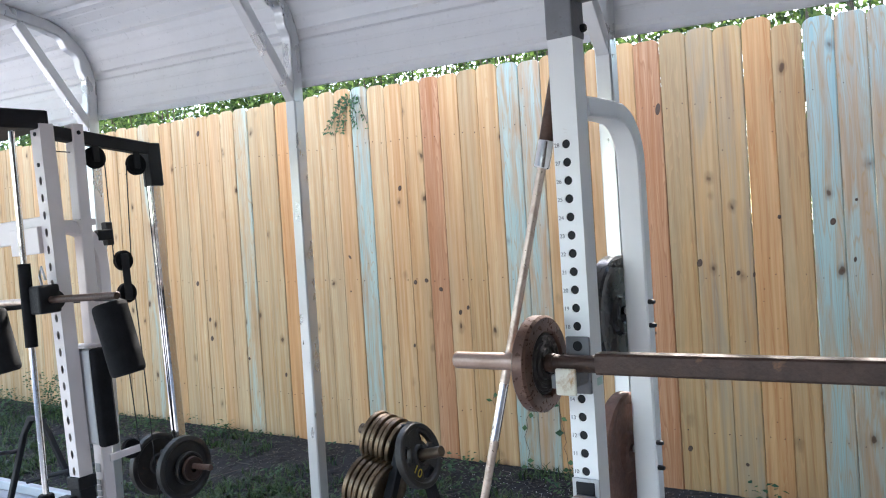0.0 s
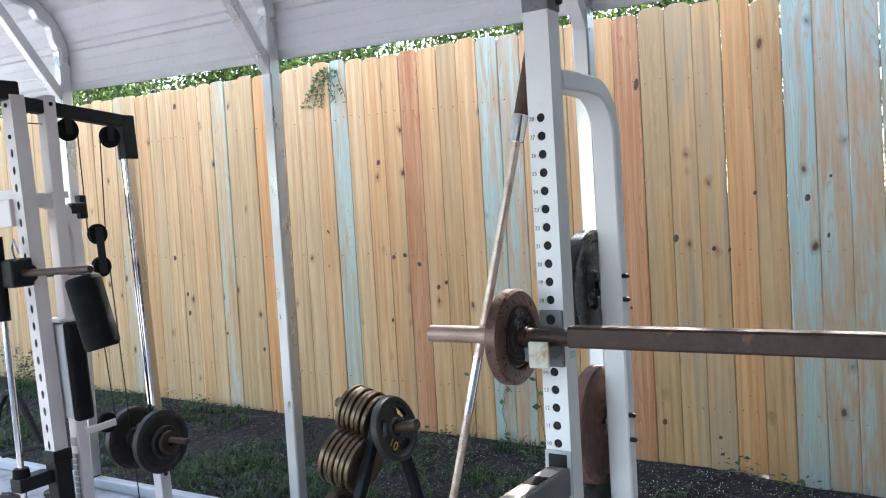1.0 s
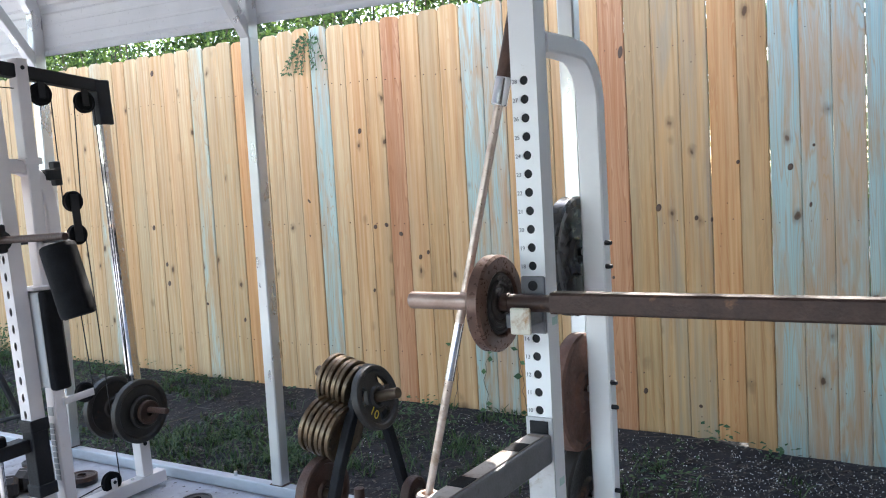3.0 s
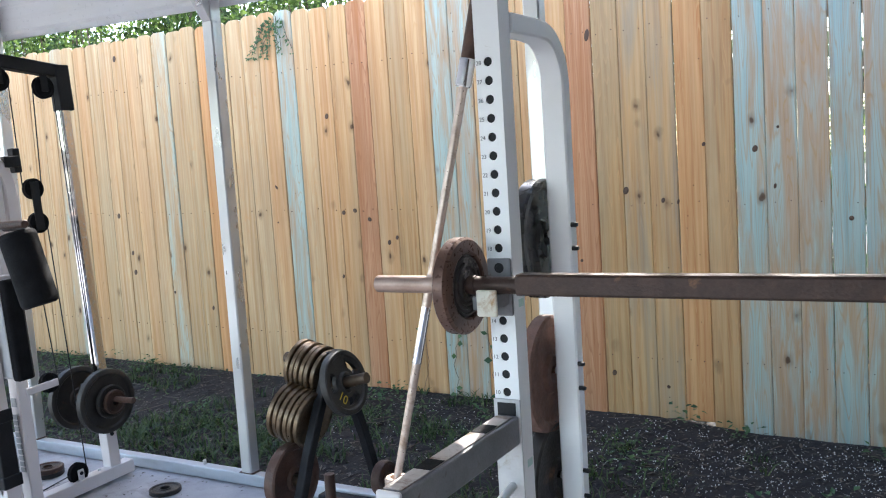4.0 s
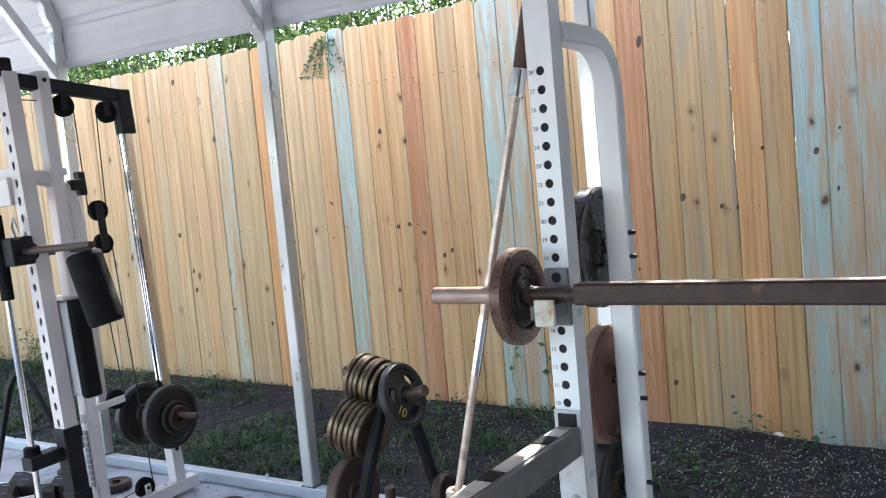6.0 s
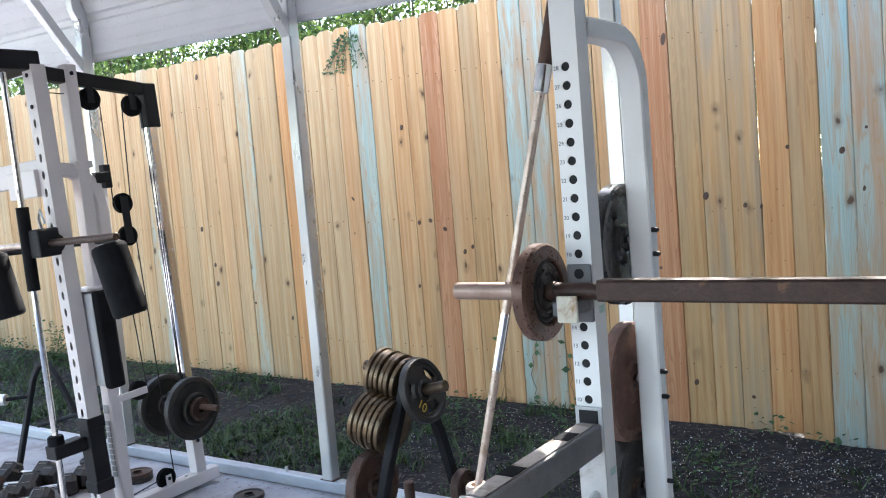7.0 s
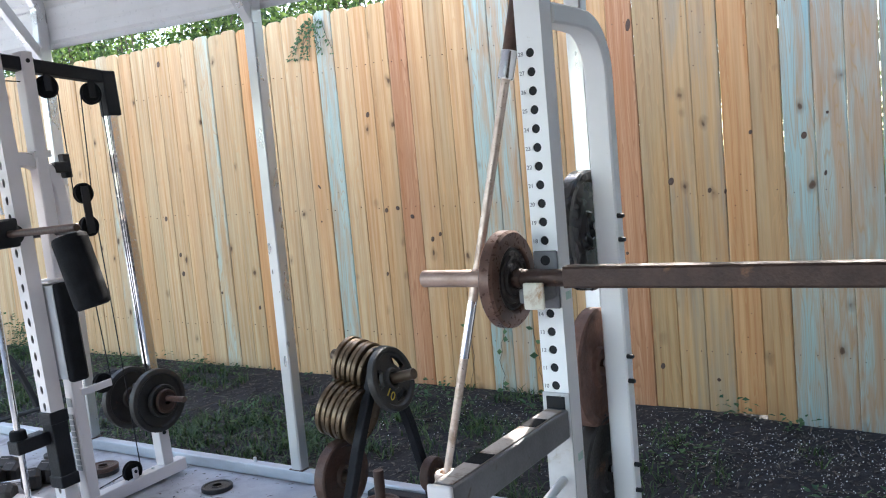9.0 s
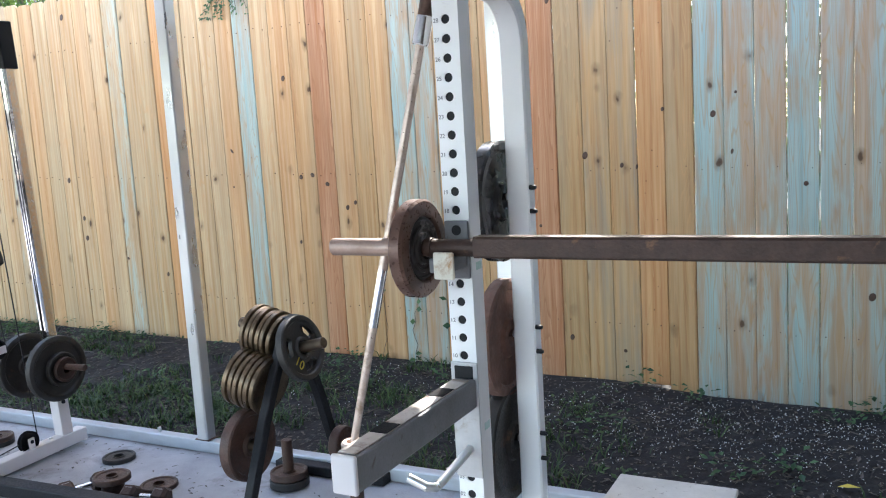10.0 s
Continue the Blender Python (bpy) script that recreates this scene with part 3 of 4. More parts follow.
def spoked_plate(R, t, hole=0.026, seg=48):
    """A weight plate with three wedge-shaped grips cut through its web."""
    prof = [(0.1 * t, hole), (0, hole + 0.004), (0, 0.30 * R), (0.24 * t, 0.35 * R), (0.24 * t, 0.47 * R), (0.24 * t, 0.72 * R), (0.24 * t, 0.80 * R), (0.02 * t, 0.85 * R), (0, 0.96 * R), (0.12 * t, R)]
    prof += [(t - a, r) for a, r in prof[::-1]]
    bm = bmesh.new()
    rings = [[bm.verts.new((a, r * math.cos(k), r * math.sin(k))) for k in (2 * math.pi * i / seg for i in range(seg))] for a, r in prof]
    n = len(prof)
    cut = [i for i in range(seg) if any((i - c) % seg < 7 for c in (3, 19, 35))]
    f, b = (4, 5), (n - 5, n - 6)
    for q in range(n):
        w = (q + 1) % n
        for i in range(seg):
            if i in cut and (q in (4, n - 6)):
                continue
            j = (i + 1) % seg
            bm.faces.new((rings[q][i], rings[w][i], rings[w][j], rings[q][j]))
    for i in cut:
        j = (i + 1) % seg
        for u, v in zip(f, b):
            bm.faces.new((rings[u][i], rings[u][j], rings[v][j], rings[v][i]))
        if (i - 1) % seg not in cut:
            bm.faces.new((rings[f[0]][i], rings[f[1]][i], rings[b[1]][i], rings[b[0]][i]))
        if j not in cut:
            bm.faces.new((rings[f[0]][j], rings[f[1]][j], rings[b[1]][j], rings[b[0]][j]))
    return bm


def holed_upright(w, d, z0, z1, holes, rx, rz, wall=0.003):
    """A square steel tube with a row of holes through its front, which lies in y = 0; it goes back to y = d."""
    bm = bmesh.new()
    n = 16
    h = w / 2

    def quad(a, b, c, e):
        bm.faces.new([bm.verts.new(v) for v in (a, b, c, e)])
    zs = sorted(holes)
    cells = []
    p = min((b - a) for a, b in zip(zs, zs[1:])) if len(zs) > 1 else 0.05
    last = z0
    for z in zs:
        lo, hi = z - p / 2, z + p / 2
        if lo > last + 1e-4:
            quad((-h, 0, last), (h, 0, last), (h, 0, lo), (-h, 0, lo))
        cells.append((z, lo, hi))
        last = hi
    if z1 > last + 1e-4:
        quad((-h, 0, last), (h, 0, last), (h, 0, z1), (-h, 0, z1))
    for z, lo, hi in cells:
        k = p / 2
        inner, outer, back = [], [], []
        for i in range(n):
            a = 2 * math.pi * (i + 0.5) / n
            cx, cz = math.cos(a), math.sin(a)
            s = 1 / max(abs(cx), abs(cz))
            outer.append(bm.verts.new((cx * s * h, 0, z + cz * s * k)))
            inner.append(bm.verts.new((cx * rx, 0, z + cz * rz)))
            back.append(bm.verts.new((cx * rx, wall, z + cz * rz)))
        for i in range(n):
            j = (i + 1) % n
            bm.faces.new((outer[i], outer[j], inner[j], inner[i]))
            bm.faces.new((inner[i], inner[j], back[j], back[i]))
        # the four corners between the ring of sixteen and the cell
        for sx in (-1, 1):
            for sz in (-1, 1):
                q = [v for v in outer if v.co.x * sx > 0 and (v.co.z - z) * sz > 0]
                on_side = max((v for v in q if abs(v.co.x) >= h - 1e-6), key=lambda v: abs(v.co.z - z))
                on_top = max((v for v in q if abs(v.co.z - z) >= k - 1e-6), key=lambda v: abs(v.co.x))
                bm.faces.new((on_side, on_top, bm.verts.new((sx * h, 0, z + sz * k))))
    quad((h, 0, z0), (h, d, z0), (h, d, z1), (h, 0, z1))
    quad((-h, 0, z0), (-h, d, z0), (-h, d, z1), (-h, 0, z1))
    quad((-h, d, z0), (h, d, z0), (h, d, z1), (-h, d, z1))
    quad((-h, 0, z1), (h, 0, z1), (h, d, z1), (-h, d, z1))
    bmesh.ops.remove_doubles(bm, verts=bm.verts, dist=1e-5)
    bmesh.ops.recalc_face_normals(bm, faces=bm.faces)
    edges = [e for e in bm.edges if abs(abs(e.verts[0].co.x) - h) < 1e-6 and abs(abs(e.verts[1].co.x) - h) < 1e-6 and abs(e.verts[0].co.y - e.verts[1].co.y) < 1e-6
             and abs(e.verts[0].co.x - e.verts[1].co.x) < 1e-6 and len(e.link_faces) == 2]
    bmesh.ops.bevel(bm, geom=edges, offset=0.006, segments=3, affect="EDGES")
    return bm


def bolt(p, d, parent, r=0.008, length=0.012, material=None):
    part("bolt", lathe(p, d, [(0, 0), (0, r), (length * 0.7, r), (length, r * 0.7), (length, 0)], 8), material or BLACK, parent)


# ---- the power rack ----
RX, RY = -1.155, 2.17


def power_rack():
    k = thing("power_rack", (RX, RY, 0), "white steel power rack with numbered holes and curved braces", "power rack")
    holes = [0.793 + 0.0508 * (i - 10) for i in range(1, 29)]
    far = 1.205
    up = holed_upright(0.076, 0.076, 0.012, 2.02, holes, 0.0125, 0.0125)
    a = part("upright", up, WHITE, k, "white square upright with numbered holes")
    b = part("upright", a.data, WHITE, k)
    b.location.x = far
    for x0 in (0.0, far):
        # Black filler right behind the holes paints in the shade of the bare tube.
        part("tube_core", box((x0 - 0.034, 0.0035, 0.02), (x0 + 0.034, 0.070, 1.99), 0), BLACK, k, "black filler inside the tube, in place of shade behind the holes")
        part("cap", box((x0 - 0.041, -0.003, 2.0), (x0 + 0.041, 0.079, 2.20), 0.006), GREYCAP, k, "dark grey steel corner sleeve")
        bolt((x0 + 0.041, 0.058, 2.03), (1, 0, 0), k, 0.012, 0.014)
        pts = [(x0 + 0.006, 0.076, 1.815), (x0 + 0.006, 0.16, 1.818), (x0 + 0.006, 0.26, 1.820)] + [Vector(p) + Vector((x0 + 0.006, 0, 0)) for p in arc((0, 0.305, 1.665), 0.155, 80, 0, 8)] + [(x0 + 0.006, 0.460, 1.4), (x0 + 0.006, 0.460, 0.012)]
        part("rear_upright", sweep(pts, 0.056, 0.076, rnd=0.006), WHITE, k, "white curved rear upright")
        part("base_beam", box((x0 - 0.036, -0.62, 0.002), (x0 + 0.036, 0.55, 0.06), 0.005), WHITE, k)
    part("crossbar", box((0.041, 0.01, 2.10), (far - 0.041, 0.066, 2.16), 0.005), GREYCAP, k, "dark grey top crossbar")
    part("crossbar", box((0.036, 0.44, 0.10), (far - 0.036, 0.49, 0.15), 0.005), WHITE, k)
    for i, z in enumerate(holes):
        n = i + 1
        if n in (15, 16, 17) or 5 <= n <= 9:
            continue
        writing("%02d" % n, 0.016, pose(-0.0275, -0.0012, z - 0.002, 90, 0, 0), INK, k, "hole_number")
    for z in (1.225, 1.150, 0.775, 0.695, 0.42, 0.335):
        bolt((0.044, 0.440, z), (1, 0, 0), k, 0.008, 0.022)
        part("weight_horn", rod((-0.038, 0.455, z - 0.03), (-0.16, 0.455, z - 0.03), 0.0125, 14), CHROME, k) if z in (1.225, 0.775, 0.42) else None
    for zt in (1.03, 0.57):
        part("sticker", box((0.0382, 0.028, zt), (0.0388, 0.062, zt + 0.022), 0), surf("faded_sticker", (0.40, 0.66, 0.56), (0.70, 0.76, 0.74), 60, 0.6), k, "faded green sticker")
    # the rack hook that carries the bar
    for x0 in (0.0, far):
        j = part("rack_hook", join(box((x0 - 0.034, -0.012, 1.012), (x0 + 0.038, -0.001, 1.172), 0.010), box((x0 - 0.03, -0.118, 1.045), (x0 + 0.03, -0.010, 1.083), 0.004)), GREYCAP, k, "dark grey bar hook")
        part("lip", box((x0 - 0.012, -0.130, 1.030), (x0 + 0.048, -0.118, 1.102), 0.008), surf("worn_white_guard", (0.66, 0.61, 0.50), (0.74, 0.70, 0.60), 20, 0.6, stain=(0.40, 0.22, 0.10), stain_scale=18, stain_lo=0.5, stain_hi=0.66), j, "worn white guard with rust at its edge")
        part("pin", lathe((x0 + 0.004, -0.012, 1.146), (0, -1, 0), [(0, 0), (0, 0.014), (0.002, 0.014), (0.002, 0.009), (0.0005, 0.009), (0.0005, 0)], 16), BLACK, j)
    # safety arm
    for x0 in (0.0, far):
        s = part("safety_arm", box((x0 - 0.027, -0.615, 0.648), (x0 + 0.036, -0.006, 0.730), 0.006), GREYCAP, k, "grey steel safety arm with pale top")
        part("end_cap", box((x0 - 0.028, -0.625, 0.645), (x0 + 0.037, -0.612, 0.735), 0.014, 3), WARMWHITE, s, "white plastic end cap")
        part("wear_strip", box((x0 - 0.022, -0.60, 0.7305), (x0 + 0.026, -0.03, 0.7335), 0.001), surf("blotched_pale", (0.42, 0.36, 0.32), (0.54, 0.49, 0.45), 24, 0.5, stain=(0.16, 0.09, 0.05), stain_scale=14, stain_lo=0.54, stain_hi=0.66), s, "pale strip with brown blotches")
        for y in (-0.44, -0.155):
            part("patch", box((x0 - 0.020, y - 0.034, 0.7336), (x0 + 0.0255, y + 0.034, 0.7352), 0.0007), RUBBER, s, "black patch on the pale strip")
        part("bracket", box((x0 - 0.041, -0.007, 0.44), (x0 + 0.041, -0.0005, 0.775), 0.003), surf("bare_grey_steel", (0.42, 0.42, 0.43), (0.54, 0.54, 0.55), 12, 0.45, 0.3, stain=(0.30, 0.24, 0.18), stain_scale=14, stain_lo=0.6, stain_hi=0.75), s, "grey steel mounting plate")
        part("insert", box((x0 - 0.028, -0.011, 0.705), (x0 + 0.028, -0.0065, 0.765), 0.004), BLACK, s)
        part("handle", pipe([(x0 + 0.005, -0.005, 0.525), (x0 + 0.005, -0.17, 0.50), (x0 + 0.003, -0.215, 0.495), (x0 - 0.012, -0.24, 0.505), (x0 - 0.06, -0.245, 0.525)], 0.0125, 14), GALV, s, "bent galvanised pin handle")
    return k


def barbell():
    k = thing("barbell", (RX, RY - 0.072, 1.107), "rusty barbell with a thick square middle, resting on the rack hooks", "barbell")
    part("sleeve", lathe((-0.361, 0, 0), (1, 0, 0), [(0, 0), (0, 0.022), (0.003, 0.0245), (0.25, 0.0245), (0.25, 0)], 28), surf("bright_worn_steel", (0.34, 0.24, 0.20), (0.44, 0.33, 0.28), 7, 0.46, 0.7, 0.012, 120, stain=(0.26, 0.17, 0.13), stain_scale=9, stain_lo=0.45, stain_hi=0.85), k, "worn steel sleeve")
    part("neck", lathe((-0.115, 0, 0), (1, 0, 0), [(0, 0), (0, 0.0235), (0.212, 0.0235), (0.212, 0)], 24), DARKRUST, k, "rust-brown neck")
    part("collar", lathe((-0.055, 0, 0), (1, 0, 0), [(0, 0.02), (0, 0.0265), (0.018, 0.0265), (0.018, 0.02)], 24), RUST, k)
    part("middle_tube", sweep([(0.092, 0, 0.004), (1.11, 0, 0.004)], 0.056, 0.056, up=(0, 0, 1), rnd=0.006), DARKRUST, k, "thick square rusted steel tube")
    part("neck", lathe((1.11, 0, 0), (1, 0, 0), [(0, 0), (0, 0.0235), (0.212, 0.0235), (0.212, 0)], 24), DARKRUST, k)
    part("sleeve", lathe((1.322, 0, 0), (1, 0, 0), [(0, 0), (0, 0.0245), (0.25, 0.0245), (0.25, 0)], 24), RUST, k)


def curl_bar():
    """A thin bar that stands in a cup on the safety arm and leans on the upright."""
    p0, p1 = Vector((-1.4935, 2.09, 0.520)), Vector((-1.222, 2.22, 1.797))
    d = (p1 - p0).normalized()
    k = thing("leaning_bar", p0, "slim worn chrome lifting bar leaning against the rack upright", "lifting bar")
    L = (p1 - p0).length
    part("shaft", lathe((0, 0, 0), d, [(0, 0), (0, 0.0115), (0.3, 0.0125), (0.42, 0.0125), (0.423, 0.0137), (0.62, 0.0137), (0.623, 0.0125), (L * 0.93, 0.0125), (L * 0.93, 0)], 20), WORNBAR, k)
    part("grip", lathe(d * 0.36, d, [(0, 0.0125), (0, 0.0142), (0.17, 0.0142), (0.17, 0.0125)], 20), CHROME, k, "polished grip section")
    part("collar", lathe(d * (L * 0.885), d, [(0, 0.0125), (0, 0.022), (0.003, 0.024), (0.077, 0.024), (0.08, 0.022), (0.08, 0.012)], 28), CHROME, k, "chrome collar")
    part("end_sleeve", lathe(d * (L * 0.885 + 0.08), d, [(0, 0), (0, 0.021), (0.26, 0.0235), (0.26, 0)], 20), RUST, k, "rust-brown end sleeve")
    c = thing("bar_stand", (p0.x, p0.y, 0), "short steel post with a worn ring that holds the leaning bar", "bar holder")
    part("ring", lathe((0, 0, 0.492), (0, 0, 1), [(0.0, 0.0), (0.0, 0.030), (0.004, 0.036), (0.036, 0.036), (0.042, 0.031), (0.042, 0.020), (0.012, 0.017), (0.012, 0.0)], 28), WORNBAR, c, "worn pale steel ring")
    part("post", rod((0, 0, 0.012), (0, 0, 0.492), 0.021, 18), DARKRUST, c)
    part("foot", box((-0.07, -0.05, 0.0005), (0.07, 0.05, 0.012), 0.003), DARKRUST, c)


power_rack()
barbell()
curl_bar()
big = thing("weight_plate", (RX - 0.104, RY - 0.072, 1.1045), "rusty brown cast-iron weight plate on the barbell sleeve", "weight plate")
part("disc", lathe((0, 0, 0), (1, 0, 0), [(0.006, 0.026), (0, 0.030), (0, 0.06), (0.008, 0.066), (0.008, 0.108), (0.0, 0.114), (0.0, 0.128), (0.005, 0.1335), (0.034, 0.1335), (0.041, 0.127), (0.044, 0.094), (0.041, 0.088), (0.032, 0.086), (0.032, 0.026), (0.006, 0.026)], 48), PLATE_RUST, big)
part("face_ring", lathe((0.0322, 0, 0), (1, 0, 0), [(0, 0.0855), (0.006, 0.083), (0.006, 0.078), (0.002, 0.075), (0.002, 0.067), (0.008, 0.064), (0.008, 0.057), (0.003, 0.053), (0.003, 0.045), (0.010, 0.041), (0.012, 0.030), (0.010, 0.0262), (0.0, 0.0262)], 40), surf("worn_black_iron", (0.030, 0.026, 0.025), (0.070, 0.060, 0.055), 20, 0.36, 0.6, 0.2, 90, stain=(0.42, 0.38, 0.36), stain_scale=16, stain_lo=0.56, stain_hi=0.70), big, "black iron face ring with worn silver patches")
for z, m, lab in ((1.195 - 0.0135, WRAP, "glossy black wrapped weight plate on the rack"), (0.745 - 0.0135, PINK_RUST, "large pinkish rusty weight plate on the rack"), (0.39 - 0.0135, IRON, "large black iron weight plate on the rack")):
    plate(0.195, 0.052, m, (RX - 0.098, RY + 0.455, z), lab, group="plates on the rack")

# ---- the plate tree ----
TX, TY = -2.135, 2.66
HORN_RISE = 0.25
HORN_TILT = math.atan(HORN_RISE)


def plate_tree():
    k = thing("plate_tree", (TX, TY, 0), "black steel A-frame weight tree beside the base rail", "weight tree")
    for y in (-0.36, 0.27):
        part("leg", sweep([(0, y, 0.03), (0, y * 0.55, 0.40), (0, y * 0.05, 0.74)], 0.038, 0.038), BLACK, k)
    part("top_cap", box((-0.026, -0.035, 0.715), (0.026, 0.035, 0.755), 0.006), BLACK, k)
    for y in (-0.37, 0.265):
        part("foot", box((-0.33, y - 0.03, 0.001), (0.22, y + 0.03, 0.045), 0.005), BLACK, k, "black steel floor runner")
    
    for y, z, x0, x1 in ((-0.01, 0.668, -0.02, -0.232), (-0.02, 0.628, 0.02, 0.165), (-0.105, 0.505, -0.02, -0.175), (-0.215, 0.305, -0.02, -0.15), (0.20, 0.185, 0.02, 0.10)):
        part("horn", rod((x0, y, z), (x1, y, z + (HORN_RISE * abs(x1 - x0) if z > 0.4 else 0)), 0.0215, 20), surf("worn_horn", (0.085, 0.06, 0.042), (0.14, 0.10, 0.072), 20, 0.4, 0.7, stain=(0.10, 0.06, 0.04), stain_scale=20), k, "worn brown steel horn")


plate_tree()
for i in range(6):
    d = 0.047 + 0.0235 * i
    plate((0.092, 0.100, 0.097, 0.100, 0.098, 0.100)[i], 0.0195, BRONZED, (TX - d, TY - 0.01, 0.664 + (d - 0.02) * HORN_RISE), "small worn brown weight plate racked on the tree", group="upper plates on the tree", tilt=HORN_TILT + (0.03, -0.02, 0.01, -0.03, 0.02, 0.0)[i])
for i in range(6):
    d = 0.05 + 0.0245 * i
    plate(0.112 + 0.003 * (i % 2), 0.0205, BRONZED, (TX - d, TY - 0.105, 0.501 + (d - 0.02) * HORN_RISE), "worn brown weight plate racked on the tree", group="lower plates on the tree", tilt=HORN_TILT + (-0.02, 0.02, 0.0, 0.03, -0.01, 0.02)[i])
plate(0.135, 0.050, RUST, (TX - 0.105, TY - 0.205, 0.306), "thick rust-brown weight plate low on the tree")
plate(0.072, 0.040, RUST, (TX + 0.035, TY + 0.20, 0.181), "rusty weight plate low on the tree")
ten = thing("weight_plate", (TX + 0.038, TY - 0.02, 0.632), "black iron ten-pound plate with a yellow number", "weight plate")
ten.rotation_euler = (0, -HORN_TILT, 0)
part("disc", spoked_plate(0.126, 0.036), IRON, ten)
writing("10", 0.052, Matrix(((0, 0, 1, 0.0286), (1, 0, 0, -0.042), (0, 1, 0, -0.052), (0, 0, 0, 1))) @ pose(0, 0, 0, 0, 0, -50), YELLOW, ten, "number")
pin = thing("plate_pin", (-2.30, 2.78, 0.0), "short rusty steel pin standing on the floor with a plate", "loading pin")
part("pin", rod((0, 0, 0.004), (0, 0, 0.20), 0.0225, 20), RUST, pin)
part("base", lathe((0, 0, 0), (0, 0, 1), [(0, 0), (0, 0.045), (0.004, 0.045), (0.004, 0)], 24), RUST, pin)
plate(0.082, 0.034, IRON, (-2.30, 2.78, 0.0045 + 0.0), "small dark weight plate lying round the pin", lying=True)
plate(0.078, 0.030, RUST, (-2.30, 2.78, 0.040), "small rusty weight plate lying round the pin", lying=True)

# ---- the cable and guide-rod machine ----
MX, MY = -3.64, 2.325


def pulley(at, parent, r=0.047, t=0.022, name="pulley"):
    a = part(name, lathe((at[0] - t / 2, at[1], at[2]), (1, 0, 0), [(0, 0), (0, r), (0.003, r), (t * 0.35, r * 0.90), (t * 0.65, r * 0.90), (t - 0.003, r), (t, r), (t, r * 0.82), (t * 0.8, r * 0.78), (t * 0.8, r * 0.3), (t * 1.1, r * 0.26), (t * 1.1, 0)], 28), RUBBER, parent, "black pulley wheel")
    return a


def machine():
    k = thing("cable_machine", (MX, MY, 0), "white and black plate-loaded cable machine with guide rod and pulleys", "gym machine")
    k.rotation_euler = (radians(1.8), radians(-1.7), 0)
    W_ = WARMWHITE
    # base beam, stub and chrome column
    part("base_beam", box((-0.035, -0.02, 0.004), (0.035, 0.548, 0.066), 0.005), W_, k, "white base beam on the slab")
    part("stub_post", box((-0.030, 0.416, 0.066), (0.030, 0.476, 0.31), 0.004), W_, k)
    part("flange", box((-0.05, 0.398, 0.305), (0.045, 0.498, 0.317), 0.003), W_, k)
    bolt((0.030, 0.446, 0.228), (1, 0, 0), k, 0.010, 0.008)
    bolt((0.0, 0.37, 0.066), (0, 0, 1), k, 0.008, 0.010, GALV)
    part("column", sweep([(0, 0.452, 0.317), (0, 0.468, 1.86)], 0.054, 0.054, rnd=0.008), CHROME, k, "chrome square column")
    part("elbow", box((-0.032, 0.438, 1.805), (0.032, 0.512, 2.02), 0.006), BLACK, k, "black sleeve over the column")
    part("top_arm", sweep([(0, -0.052, 2.055), (0, 0.508, 1.985)], 0.060, 0.054, rnd=0.005), BLACK, k, "black top arm")
    # plate carriage
    part("carriage", box((-0.045, 0.365, 0.36), (0.045, 0.495, 0.50), 0.006), BLACK, k)
    part("weight_horn", rod((-0.22, 0.400, 0.423), (0.284, 0.400, 0.423), 0.0145, 18), RUST, k, "rusty weight horn")
    # rear upright with its arch
    pts = [(-0.005, 0.120, 1.10), (-0.005, 0.130, 1.43)] + [(-0.005, p.y, p.z) for p in arc((0, -0.045, 1.455), 0.175, 0, 90, 9)] + [(-0.005, -0.09, 1.632)]
    part("arch", sweep(pts, 0.060, 0.056, rnd=0.006), W_, k, "white arched brace")
    part("post", sweep([(-0.004, 0.022, 0.066), (-0.002, 0.030, 0.5), (0.002, 0.068, 2.095)], 0.058, 0.066, rnd=0.005), W_, k, "tall white post with grey print")
    part("collar", box((-0.040, 0.020, 1.628), (0.034, 0.105, 1.660), 0.004), W_, k)
    bolt((0.0345, 0.067, 2.055), (1, 0, 0), k, 0.010, 0.006)
    bolt((0.0, 0.0375, 2.03), (0, -1, 0), k, 0.010, 0.006)
    # faded print on the upright
    part("mark", box((-0.022, -0.0015, 0.50), (0.014, -0.0003, 0.540), 0), GREYBAND, k, "grey printed emblem")
    for i in range(10):
        z = 0.455 - 0.027 * i
        part("mark", box((-0.020, -0.0075, z - 0.010), (0.012, -0.0045 + 0.004 * (z - 0.2), z + 0.011), 0), GREYBAND, k)
    # front upright with slots
    holes = [0.54 + 0.0763 * i for i in range(18)]
    u = part("slotted_upright", holed_upright(0.074, 0.070, 0.01, 2.088, [0.16, 0.08] + holes, 0.0100, 0.0195), W_, k, "white upright with a row of slots")
    u.location = (0.006, -0.125, 0)
    bolt((0.004, -0.125, 2.045), (0, -1, 0), k, 0.010, 0.006)
    bolt((0.006, -0.125, 1.908), (0, -1, 0), k, 0.010, 0.006)
    b = part("boot", box((-0.033, -0.131, 0.20), (0.045, -0.053, 0.50), 0.005), BLACK, k, "black steel boot")
    part("rim", box((-0.039, -0.137, 0.46), (0.051, -0.047, 0.515), 0.005), BLACK, b)
    part("rim", box((-0.039, -0.137, 0.17), (0.051, -0.047, 0.225), 0.005), BLACK, b)
    part("rod_bracket", box((-0.058, -0.285, 0.375), (0.022, -0.131, 0.435), 0.006), BLACK, b)
    part("rod_collar", lathe((-0.022, -0.25, 0.435), (0.035, 0, 1), [(0, 0.013), (0, 0.036), (0.035, 0.033), (0.04, 0.028), (0.04, 0.013)], 24), RUBBER, b)
